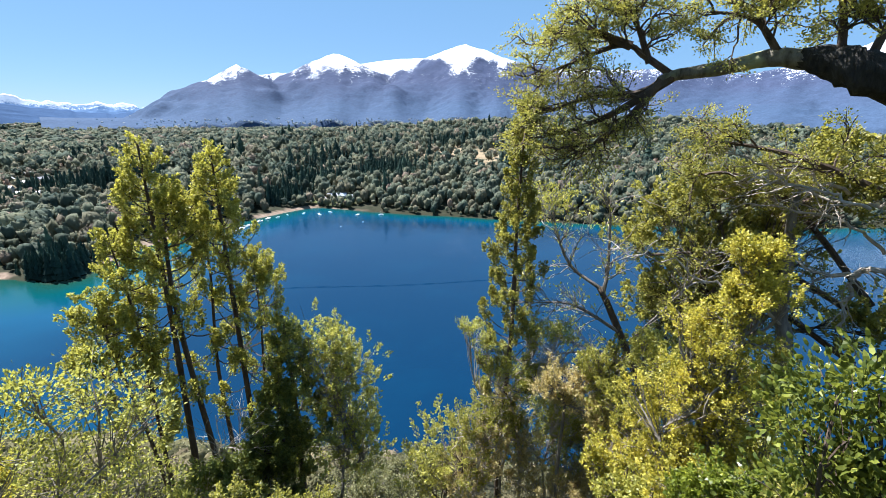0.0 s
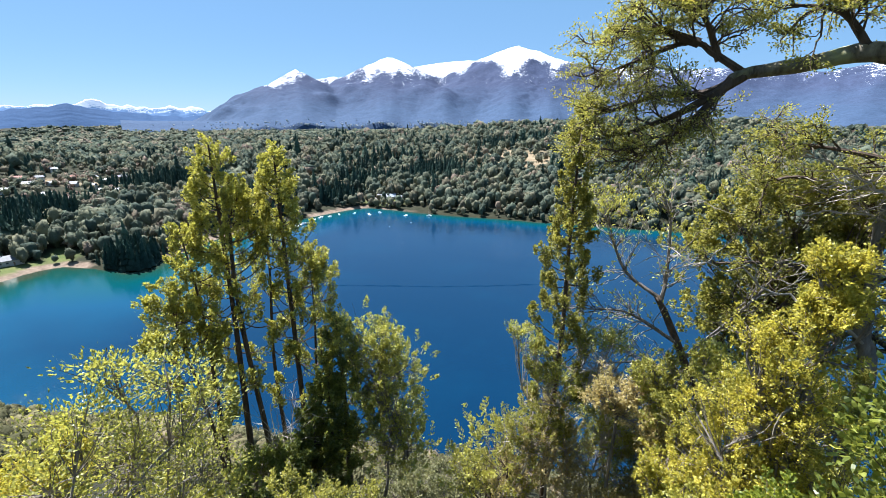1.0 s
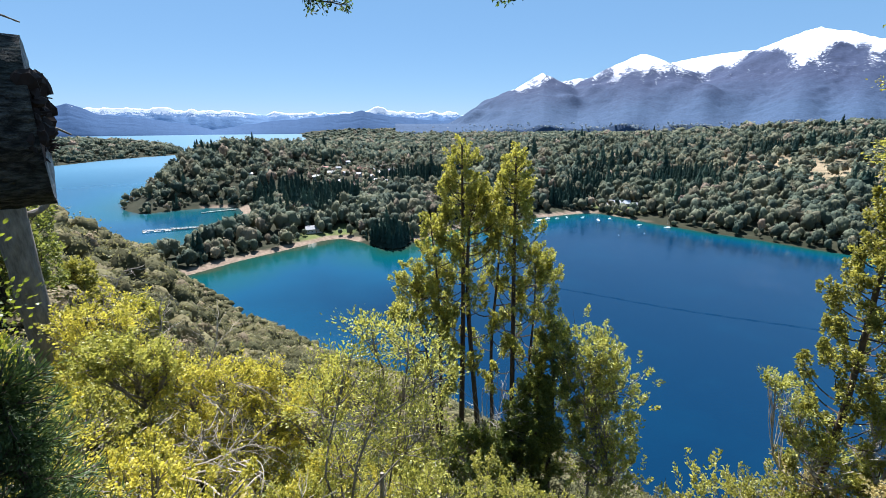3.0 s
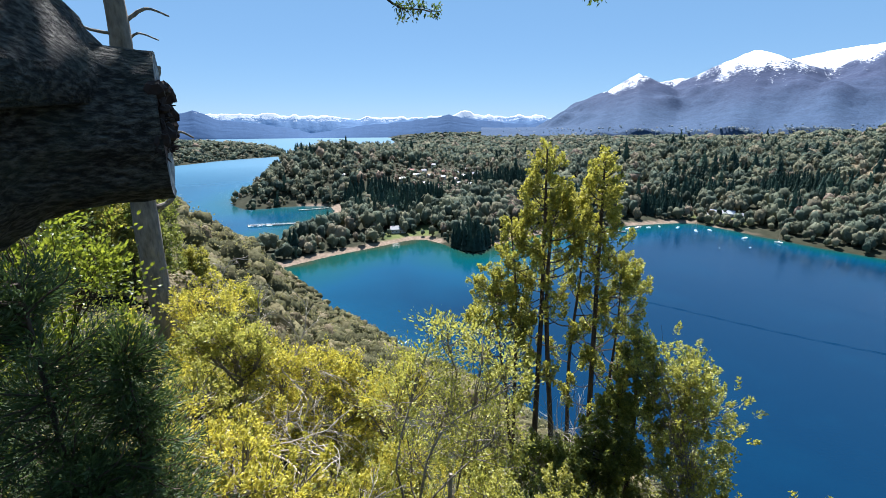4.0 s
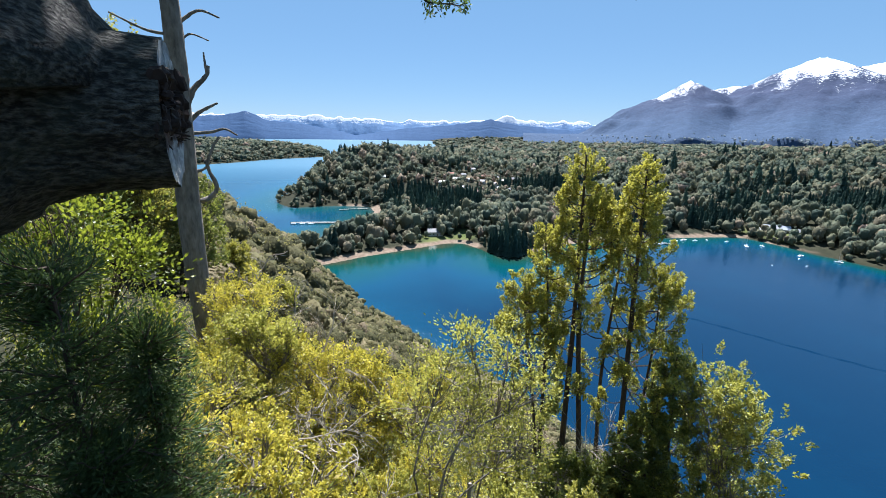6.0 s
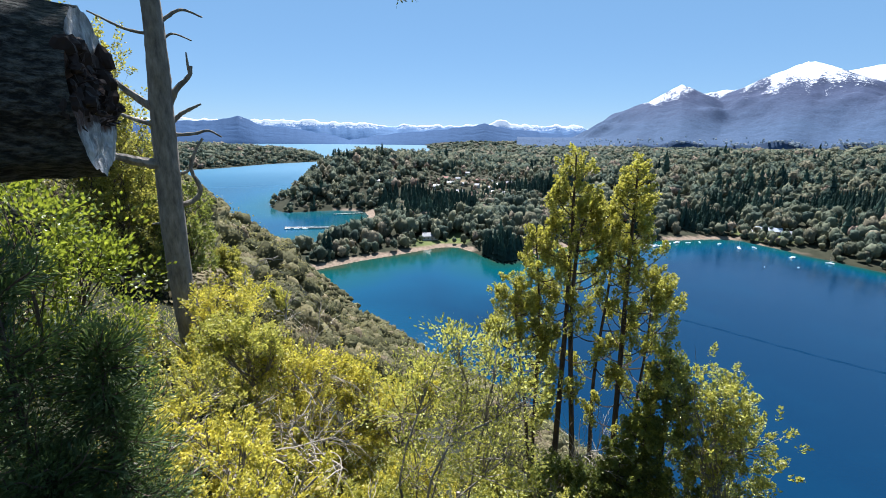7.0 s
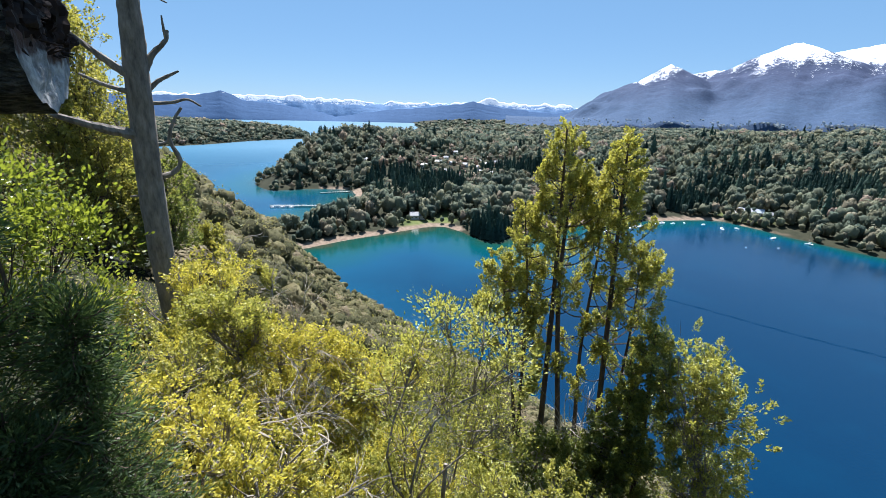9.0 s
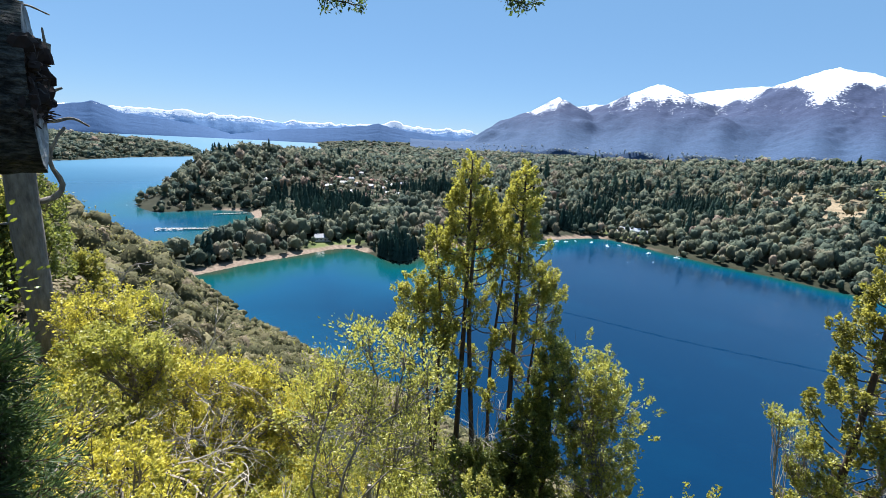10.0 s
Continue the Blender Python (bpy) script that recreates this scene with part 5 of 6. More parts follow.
def big_tree(rng):
    """The old tree that reaches in over the view: thick mossy limb, crooked boughs, flat sprays of small leaves."""
    base = E(7.6, -1.7, -6.0)
    ob = thing("old_beech_tree", base, "old spreading tree with a mossy limb and small leaves", "tree")
    g = Geo()
    tube(g, curve([base, E(7.4, -1.6, -3.0), E(6.9, -1.3, -0.8), E(6.1, -0.75, 0.1), E(5.7, -0.15, 0.40), E(5.66, 0.12, 0.53), E(5.65, 0.4, 0.59)], 30), np.interp(np.linspace(0, 1, 30), [0, 0.75, 0.9, 1], [0.24, 0.165, 0.125, 0.08]), 18, 0.11, rng)
    part("trunk", g, M_OLDBARK, ob, smooth=True)
    g = Geo()
    line = curve([E(5.68, 0.02, 0.5), E(5.64, 0.55, 0.60), E(5.56, 0.99, 0.53), E(5.45, 1.43, 0.47), E(5.40, 1.55, 0.42)], 18)
    tube(g, line, np.linspace(0.095, 0.042, 18), 10, 0.06, rng)
    part("limb", g, M_MOSSBARK, ob, "lichen-covered main limb", smooth=True)
    boughs = [
        [E(5.45, 1.43, 0.47), E(5.36, 1.72, 0.30), E(5.18, 2.15, 0.28), E(5.0, 2.55, 0.12), E(4.88, 2.75, 0.1)],
        [E(5.45, 1.43, 0.45), E(5.2, 1.85, 0.12), E(5.0, 2.25, -0.08), E(4.9, 2.5, -0.16)],
        [E(5.40, 1.52, 0.42), E(5.25, 1.75, 0.05), E(5.12, 2.0, -0.2), E(5.0, 2.2, -0.34)],
        [E(5.32, 1.85, 0.78), E(5.05, 2.3, 0.95), E(4.85, 2.62, 0.82)],
        [E(5.45, 1.43, 0.47), E(5.36, 1.72, 0.68), E(5.29, 1.95, 0.80), E(5.05, 2.45, 0.60), E(4.92, 2.65, 0.5)],
        [E(5.38, 1.66, 0.6), E(5.32, 1.8, 0.95), E(5.25, 1.95, 1.15)],
        [E(5.62, 0.55, 0.62), E(5.6, 0.8, 0.95), E(5.5, 1.15, 1.05)],
        [E(5.66, 0.10, 0.6), E(5.7, 0.2, 1.1), E(5.7, 0.45, 1.5)],
        [E(5.7, -0.1, 0.55), E(5.7, -0.2, 1.1), E(5.6, -0.1, 1.7)],
        [E(6.9, -0.65, -2.0), E(6.8, 0.2, -1.0), E(6.6, 0.9, -0.6), E(6.4, 1.4, -0.7)],
        [E(6.9, -0.65, -2.2), E(6.7, 0.3, -1.7), E(6.4, 1.0, -1.6), E(6.2, 1.6, -1.7)],
        [E(7.0, -0.65, -2.8), E(6.9, 0.2, -2.3), E(6.6, 0.8, -2.1), E(6.3, 1.4, -2.4)],
        [E(6.6, -0.7, -0.8), E(6.3, 0.1, -0.4), E(6.2, 0.7, -0.25), E(6.0, 1.1, -0.2)],
        [E(6.9, -0.7, -1.6), E(6.6, -0.9, -0.8), E(6.3, -0.6, -0.4)],
    ]
    for pts, r0, r1 in (
        ([E(6.15, 0.75, -0.68), E(6.2, 0.48, -0.60), E(6.25, 0.15, -0.66), E(6.27, -0.15, -0.78), E(6.25, -0.5, -0.74)], 0.012, 0.032),
        ([E(6.1, 0.95, -0.25), E(6.2, 0.55, -0.48), E(6.25, 0.2, -0.52), E(6.4, -0.2, -0.7)], 0.012, 0.032),
        ([E(6.2, 0.6, -0.9), E(6.25, 0.1, -0.9), E(6.3, -0.3, -1.02), E(6.5, -0.6, -1.3)], 0.012, 0.032),
        ([E(6.36, 0.12, -1.5), E(6.36, -0.07, -1.56), E(6.36, -0.27, -1.6), E(6.35, -0.44, -1.51), E(6.34, -0.64, -1.49), E(7.3, -1.6, -2.6)], 0.02, 0.065),
        ([E(6.34, -0.55, -2.52), E(6.35, -0.42, -2.08), E(6.35, -0.4, -1.76), E(6.35, -0.45, -1.52)], 0.015, 0.04),
        ([E(5.32, 1.82, -1.47), E(5.42, 1.52, -1.5), E(5.53, 1.12, -1.55), E(5.57, 0.91, -1.7), E(5.62, 0.61, -1.74), E(5.64, 0.38, -1.76), E(6.4, 0.1, -2.3)], 0.01, 0.03),
        ([E(5.62, 0.6, -0.45), E(5.65, 0.25, -0.59), E(5.66, -0.1, -0.64), E(5.65, -0.36, -0.74)], 0.01, 0.028),
    ):
        g, tips = Geo(), []
        line = curve(pts, 16)
        line[1:-1] += rng.standard_normal((14, 3)) * 0.028
        tube(g, line, np.linspace(r0, r1, 16) * 0.6, 7, 0.08, rng)
        for _ in range(10):
            i = rng.integers(1, 13)
            grow(g, tips, rng, line[i], unit(line[max(i - 1, 0)] - line[i + 1]) + rng.standard_normal(3) * 0.6, rng.uniform(0.2, 0.45), 0.008, 1, 3, 0.6, 0.6, 0.22, (0, 0, 0), 0.2, 4)
        part("bare_branch", g, M_TWIG, ob, "pale bare branch")
    for k, pts in enumerate(boughs):
        g, gl, tips = Geo(), Geo(), []
        line = curve(pts, 12)
        r0 = 0.05 if k < 4 else 0.04
        tube(g, line, np.linspace(r0, 0.012, 12), 7, 0.05, rng)
        for _ in range(20):
            i = rng.integers(2, 12)
            t = unit(line[i] - line[i - 1])
            side = unit(np.cross(t, rng.standard_normal(3)) * [1, 1, 0.45])
            grow(g, tips, rng, line[i], t * 0.6 + side * 0.9, rng.uniform(0.28, 0.6), 0.012, 1, 5, 0.55, 0.8, 0.25, (0, 0, 0.02), 0.2, 5)
        part("bough", g, M_BARK, ob)
        pos, way = np.array([t[0] for t in tips]), np.array([t[1] for t in tips])
        n = 3200 if k in (1, 2) else 6000
        j = rng.integers(0, len(pos), n)
        out = rng.standard_normal((n, 3)) * [1, 1, 0.5]
        leaves(gl, pos[j] + out * 0.035, way[j] + out * 0.7, 0.028, 0.018, rng)
        part("leaf_spray", gl, M_OLIVE, ob)


def bare_tree(rng):
    ob = thing("bare_branched_tree", E(6.2, 1.0, -5.4), "thin tree with bare grey branches and few leaves", "tree")
    g, gl, tips = Geo(), Geo(), []
    trunk = curve([E(6.25, 0.9, -5.6), E(6.13, 1.18, -4.17), E(6.03, 1.57, -3.3), E(5.93, 1.9, -2.59), E(5.85, 2.1, -2.2)], 16)
    tube(g, trunk, np.linspace(0.07, 0.04, 16), 8, 0.05, rng)
    part("trunk", g, M_BARK, ob, smooth=True)
    for pts in ([E(5.85, 2.1, -2.2), E(5.70, 2.48, -1.93), E(5.61, 2.68, -1.46), E(5.55, 2.75, -1.1)], [E(5.87, 2.05, -2.3), E(5.89, 2.03, -1.95), E(5.88, 2.06, -1.32), E(5.86, 2.1, -1.0)], [E(5.95, 1.8, -2.8), E(5.5, 2.3, -2.4), E(5.0, 2.6, -2.3)], [E(6.0, 1.6, -3.2), E(5.5, 2.0, -3.0), E(5.0, 2.3, -2.95)], [E(5.98, 1.7, -3.0), E(6.1, 1.2, -2.2), E(6.1, 0.9, -1.6)]):
        g = Geo()
        line = curve(pts, 10)
        tube(g, line, np.linspace(0.03, 0.008, 10), 6, 0.06, rng)
        for _ in range(24):
            i = rng.integers(2, 10)
            t = unit(line[i] - line[i - 1])
            side = unit(np.cross(t, rng.standard_normal(3)))
            grow(g, tips, rng, line[i], t * 0.9 + side * 0.7, rng.uniform(0.25, 0.6), 0.008, 1, 4, 0.55, 0.6, 0.2, (0, 0, 0.03), 0.2, 4)
        part("branch", g, M_GREYBARK, ob)
    pos, way = np.array([t[0] for t in tips]), np.array([t[1] for t in tips])
    j = rng.integers(0, len(pos), 1500)
    out = rng.standard_normal((1500, 3))
    leaves(gl, pos[j] + out * 0.04, way[j] + out * 0.6, 0.05, 0.022, rng)
    for c in (E(5.35, 2.75, -0.95), E(5.5, 2.5, -0.9), E(5.2, 2.9, -1.2), E(5.6, 2.6, -1.1)):
        for _ in range(14):
            tuft(gl, c + rng.standard_normal(3) * [0.14, 0.14, 0.07], (0, 0, 1), 0.07, 26, 0.032, rng, 0.5)
    part("foliage", gl, M_LIME, ob)


def dead_tree(rng):
    ob = thing("dead_tree", E(-3.5, 5.93, -4.0), "bleached dead tree trunk with broken bare branches", "tree")
    g = Geo()
    line = curve([E(-3.48, 5.95, -4.6), E(-3.50, 5.93, -2.52), E(-3.52, 5.91, -1.9), E(-3.51, 5.92, -0.85), E(-3.48, 5.94, 0.2), E(-3.46, 5.95, 0.71), E(-3.45, 5.95, 1.32), E(-3.47, 5.95, 2.2)], 40)
    tube(g, line, np.interp(np.linspace(0, 1, 40), [0, 0.35, 0.7, 1], [0.15, 0.145, 0.125, 0.09]), 14, 0.025, rng)
    part("trunk", g, M_DEADWOOD, ob, smooth=True)
    for pts, r in (
        ([E(-3.5, 5.9, 0.15), E(-3.7, 5.8, 0.33), E(-3.96, 5.6, 0.62)], 0.045), ([E(-3.5, 5.88, -0.02), E(-3.75, 5.72, 0.08), E(-3.93, 5.62, 0.18)], 0.028),
        ([E(-3.5, 5.88, -0.5), E(-3.8, 5.7, -0.42), E(-4.2, 5.45, -0.26)], 0.06), ([E(-3.42, 5.97, 0.2), E(-3.33, 6.03, 0.42), E(-3.18, 6.1, 0.6), E(-3.15, 6.12, 0.72)], 0.035),
        ([E(-3.17, 6.11, 0.62), E(-3.19, 6.12, 0.75), E(-3.20, 6.13, 0.88)], 0.018), ([E(-3.42, 5.98, 0.02), E(-3.3, 6.06, 0.15), E(-3.1, 6.16, 0.27)], 0.028),
        ([E(-3.42, 5.98, -0.12), E(-3.2, 6.1, -0.10), E(-3.05, 6.18, -0.06), E(-2.92, 6.25, -0.14)], 0.02), ([E(-3.42, 5.98, -1.02), E(-3.27, 6.06, -0.95), E(-3.2, 6.10, -0.80), E(-3.28, 6.06, -0.55), E(-3.2, 6.1, -0.3), E(-3.12, 6.14, -0.16)], 0.03),
        ([E(-3.40, 6.0, 1.2), E(-3.2, 6.12, 1.36), E(-2.99, 6.22, 1.30)], 0.02), ([E(-3.42, 6.0, 0.98), E(-3.3, 6.06, 1.08), E(-3.12, 6.15, 1.02)], 0.014),
        ([E(-3.5, 5.92, 1.05), E(-3.7, 5.8, 1.08), E(-3.97, 5.6, 1.22)], 0.018), ([E(-3.42, 5.98, -0.62), E(-3.32, 6.04, -0.58), E(-3.25, 6.08, -0.5)], 0.02),
        ([E(-3.5, 5.9, -1.3), E(-3.62, 5.84, -1.24), E(-3.72, 5.8, -1.24)], 0.02),
    ):
        g = Geo()
        line = curve(pts, 14)
        tube(g, line, np.linspace(r, r * 0.4, 14) * 1.25, 8, 0.10, rng)
        part("broken_branch", g, M_DEADWOOD, ob)


def cut_limb(rng):
    """The thick limb close by, sawn off, with a split wet end."""
    ob = thing("sawn_tree", E(-2.2, 0.35, -1.6), "thick dark-barked tree limb sawn off at its end", "tree")
    g = Geo()
    line = curve([E(-2.3, 0.3, -1.7), E(-2.0, 0.45, -0.9), E(-1.55, 0.62, -0.32), E(-1.1, 0.80, -0.06), E(-0.85, 0.92, 0.0), E(-0.56, 1.055, 0.0)], 60)
    rad = np.interp(np.linspace(0, 1, 60), [0, 0.5, 0.75, 0.88, 1], [0.34, 0.34, 0.25, 0.168, 0.152])
    tang = unit(np.gradient(line, axis=0))
    sides = 56
    u = unit(np.cross(tang, [0, 0, 1.0]))
    w = np.cross(u, tang)
    a = np.linspace(0, 6.2832, sides, endpoint=False)
    i, j = np.meshgrid(np.arange(60), np.arange(sides), indexing="ij")
    rr = rad[:, None] * (1 + 0.035 * lumps(i * 0.6, j * 2.0, 14, 6, 4) + 0.02 * rng.standard_normal(i.shape))
    rr *= 1 + 0.35 * np.exp(-((i - 47) / 6.0) ** 2) * np.exp(-((a[None] - 1.57) / 0.7) ** 2) * (i < 52)
    v = line[:, None] + rr[..., None] * (np.cos(a)[None, :, None] * u[:, None] + np.sin(a)[None, :, None] * w[:, None])
    k = (j + 1) % sides
    quads = np.stack([i * sides + j, i * sides + k, (i + 1) * sides + k, (i + 1) * sides + j], -1)[:-1].reshape(-1, 4)
    g.add(v.reshape(-1, 3), quads)
    part("bark", g, M_DARKBARK, ob, "cracked dark bark", smooth=True)
    # sawn end: rings of the face, split and hollowed across the middle
    g = Geo()
    c, n = line[-1], unit(np.array([0.90, 0.40, 0.0]))
    rings = np.linspace(0, 1, 14)
    q, b = np.meshgrid(rings, a, indexing="ij")
    uu, ww = u[-1], w[-1]
    depth = 0.004 * lumps(q * 8, b * 3, 4, 9, 3) - 0.05 * np.exp(-((q * np.sin(b) - 0.05) / 0.2) ** 2) * (0.5 + 0.5 * lumps(b, q, 1.5, 3, 2))
    depth *= np.clip((1 - q) * 6, 0, 1)
    f = c + (q * rr[-1][None])[..., None] * (np.cos(b)[..., None] * uu + np.sin(b)[..., None] * ww) + depth[..., None] * tang[-1]
    i, j = np.meshgrid(np.arange(13), np.arange(sides), indexing="ij")
    k = (j + 1) % sides
    g.add(f.reshape(-1, 3), np.stack([i * sides + j, (i + 1) * sides + j, (i + 1) * sides + k, i * sides + k], -1).reshape(-1, 4))
    part("sawn_end", g, M_SAWN, ob, "pale sawn end, split and rotten across the middle")
    # splinters
    g = Geo()
    for _ in range(40):
        t = rng.uniform(-0.9, 0.9)
        p = c + uu * rr[-1][0] * t * 0.9 + ww * 0.17 * rng.uniform(-0.35, 0.35)
        tube(g, [p, p + tang[-1] * rng.uniform(0.004, 0.016) + rng.standard_normal(3) * 0.006], [0.003, 0.001], 4)
    tagged(part("splintered_rot", g, M_ROTWOOD, ob, "red-brown rotten wood"), kind="stuff")
    # crumbling lumps of rot that bulge out of the hollow and round the rim
    g = Geo()
    bv, bf = ball(2)
    for k in range(90):
        t, h = rng.uniform(-0.95, 0.95), rng.uniform(-0.22, 0.5)
        if t * t + h * h > 1.0:
            continue
        p = c + uu * rr[-1][0] * t + ww * 0.15 * h + tang[-1] * rng.uniform(-0.015, 0.012)
        q = bv * (0.6 + 0.6 * rng.uniform(0, 1, len(bv))[:, None]) * rng.uniform(0.005, 0.019) * [1, 1, rng.uniform(0.6, 1.8)]
        g.add(p + q, tris=bf)
    part("rotten_core", g, M_ROTWOOD, ob, "crumbling dark red-brown rot")
    # the limb that rises from its upper side
    g = Geo()
    tube(g, curve([E(-0.83, 0.92, 0.02), E(-0.87, 0.90, 0.30), E(-1.1, 0.8, 0.9), E(-1.3, 0.7, 1.8)], 20), np.interp(np.linspace(0, 1, 20), [0, 0.1, 0.17, 0.28, 1], [0.26, 0.255, 0.215, 0.18, 0.12]), 20, 0.03, rng)
    part("rising_limb", g, M_DARKBARK, ob, smooth=True)
    # its leafy crown overhead, unseen, added to shade the limb and conifer
    g, gl = Geo(), Geo()
    tube(g, curve([E(-1.2, 0.75, 0.9), E(-1.3, 1.2, 1.9), E(-1.2, 2.2, 2.4), E(-1.0, 3.4, 2.6)], 16), np.linspace(0.12, 0.04, 16), 9)
    part("unseen_shade_bough", g, M_DARKBARK, ob, smooth=True)
    for _ in range(190):
        c = E(rng.uniform(-2.6, -0.3), rng.uniform(1.3, 3.6), rng.uniform(1.9, 2.8))
        tuft(gl, c, (0, 0, -1), 0.26, 60, 0.075, rng, 0.5)
    part("unseen_shade_leaves", gl, M_OLIVE, ob)


def overhang(rng):
    """Twigs that hang into the top of the view."""
    ob = thing("overhanging_branch", E(-1.2, 0.9, 1.3), "leafy branch tips hanging from above", "branch")
    for x, y, z, dx in ((-0.12, 1.9, 0.47, 0.17), (0.58, 1.81, 0.52, 0.12)):
        g, gl = Geo(), Geo()
        tip = E(x + dx, y, z - 0.045)
        line = curve([E(-1.25, 0.75, 1.3), E(x - 0.6, 1.5, 1.2), E(x - 0.25, y, z + 0.3), E(x, y, z), tip], 20)
        tube(g, line, np.linspace(0.014, 0.002, 20), 5)
        for i in range(15, 20):
            for _ in range(3):
                t = wander(rng, line[i], line[i] - line[i - 1] + rng.standard_normal(3) * 0.02, 0.045, 3, 0.2)
                tube(g, t, [0.0015] * 4, 3)
                o = rng.standard_normal((16, 3))
                leaves(gl, t[rng.integers(1, 4, 16)] + o * 0.006, o, 0.018, 0.009, rng)
        part("twig", g, M_BARK, ob)
        part("foliage", gl, M_NEEDLE, ob)


def hill_trees(rng):
    """Trees up the slope behind the dead trunk."""
    bush("hillside_tree", "dense olive tree on the slope behind the dead trunk", E(-9.2, 11.6, foot(-9.2, 11.6) - 0.2), [(E(-8.5, 11.6, 1.4), 0.7), (E(-9.2, 11.4, 1.9), 0.7), (E(-8.9, 11.3, 0.5), 0.9), (E(-8.3, 11.6, -0.6), 0.8), (E(-9.3, 11.2, -0.4), 1.0), (E(-8.4, 11.5, -1.7), 0.9), (E(-8.9, 11.2, -2.4), 0.9), (E(-7.9, 11.9, -2.6), 0.7)], 0.075, 20000, M_DEEPOLIVE, rng, M_BARK, 0.5, category="tree", hollow=0.45, puff=0.2, bare=10)
    for x, y, z, h, reach, mat in ((-9.4, 12.2, -3.0, 6.6, 1.5, M_DEEPOLIVE), (-8.6, 11.6, -4.5, 4.6, 1.2, M_DEEPOLIVE), (-11.5, 12.5, -2.0, 7.5, 1.8, M_DEEPOLIVE), (-8.0, 12.4, -5.2, 3.2, 0.9, M_CYPRESS_DARK), (-7.2, 14.0, -6.2, 2.4, 0.5, M_DEEPOLIVE), (-6.4, 15.5, -7.0, 1.9, 0.45, M_CYPRESS), (-7.6, 12.9, -4.6, 3.4, 1.0, M_CYPRESS_DARK), (-10.2, 13.6, -3.4, 5.6, 1.4, M_DEEPOLIVE), (-8.9, 13.0, -4.0, 4.2, 1.2, M_CYPRESS_DARK)):
        z = min(z, foot(x, y))
        cypress("hillside_tree", "yellow-green conifer on the slope behind the dead tree", [([E(x, y, z), E(x + 0.1, y, z + h * 0.5), E(x, y, z + h)], 0.1, 1.0, 0.06)], rng, 60, 0.24, 0.09, mat, reach, 44, puffs=3)
    # bleached snags standing in the scrub
    for x, y, tall in ((-6.55, 13.2, 1.5), (-6.15, 13.0, 1.15), (-5.6, 14.6, 1.0)):
        z = foot(x, y)
        ob = thing("dead_snag", E(x, y, z), "small bleached dead tree standing in the scrub", "tree")
        g, tips = Geo(), []
        line = wander(rng, E(x, y, z - 0.2), (0.05, 0, 1), tall + 0.9, 9, 0.07)
        tube(g, line, np.linspace(0.05, 0.012, 10), 6, 0.05, rng)
        part("trunk", g, M_TWIG, ob)
        g = Geo()
        for k in range(4, 10):
            for _ in range(2):
                d = rng.standard_normal(3) * [1, 1, 0.3] + [0, 0, 0.5]
                grow(g, tips, rng, line[k], d, rng.uniform(0.3, 0.7), 0.014, 1, 4, 0.6, 0.6, 0.2, (0, 0, 0.02), 0.2, 4)
        part("branchwork", g, M_TWIG, ob)


M_BROAD = leaf_material("bright_broad_leaves", (0.022, 0.050, 0.010), (0.25, 0.285, 0.035), (0.60, 0.55, 0.06), 0.42, 0.4)
M_GREYLEAF = leaf_material("grey_green_leaves", (0.09, 0.095, 0.045), (0.27, 0.26, 0.12), (0.27, 0.22, 0.13), 0.3, 0.7)
M_DARKBARK = old_bark_material()
M_SAWN = sawn_material()
M_ROTWOOD = plain_material("rotten_wood", (0.022, 0.011, 0.008), 0.9, 30.0, 0.7)
near_trees()

# ---- houses, jetty, boats ----
def solid(boxes, bevel=0.0):
    """One bmesh of boxes: (centre x, y, z, size x, y, z)."""
    bm = bmesh.new()
    for cx, cy, cz, sx, sy, sz in boxes:
        bmesh.ops.create_cube(bm, size=1.0, matrix=Matrix.Translation((cx, cy, cz)) @ Matrix.Diagonal((sx, sy, sz, 1)))
    if bevel:
        bmesh.ops.bevel(bm, geom=bm.edges[:], offset=bevel, segments=1, affect="EDGES")
    return bm


def prism(w, d, z0, h, over):
    """A gable roof with thickness."""
    bm = bmesh.new()
    a, b, t = w / 2 + over, d / 2 + over, 0.25
    v = [bm.verts.new(p) for x in (-a, a) for p in ((x, -b, z0), (x, 0, z0 + h), (x, b, z0), (x, b, z0 + t), (x, 0, z0 + h + t), (x, -b, z0 + t))]
    for i in range(6):
        bm.faces.new((v[i], v[(i + 1) % 6], v[6 + (i + 1) % 6], v[6 + i]))
    bm.faces.new(v[5::-1])
    bm.faces.new(v[6:])
    bmesh.ops.recalc_face_normals(bm, faces=bm.faces[:])
    return bm


M_WHITEWALL = plain_material("white_render", (0.42, 0.40, 0.37), 0.8, 0.6, 0.12)
M_WOODWALL = plain_material("brown_boards", (0.20, 0.13, 0.08), 0.8, 0.9, 0.25)
M_REDROOF = plain_material("red_roof", (0.33, 0.09, 0.06), 0.7, 0.8, 0.25)
M_GREYROOF = plain_material("grey_sheet_roof", (0.30, 0.32, 0.36), 0.45, 0.5, 0.15)
M_DARKROOF = plain_material("dark_slate_roof", (0.10, 0.11, 0.13), 0.6, 0.7, 0.25)
M_PALEROOF = plain_material("pale_tin_roof", (0.38, 0.39, 0.40), 0.4, 0.5, 0.12)
M_PANE = plain_material("dark_window_glass", (0.03, 0.04, 0.05), 0.08, 1.0, 0.1)
M_BOATWHITE = plain_material("white_gelcoat", (0.78, 0.79, 0.80), 0.25, 0.6, 0.05)
M_DECK = plain_material("weathered_planks", (0.22, 0.20, 0.18), 0.8, 1.2, 0.2)
M_MAST = plain_material("grey_metal", (0.55, 0.56, 0.58), 0.35, 1.0, 0.1, 0.8)


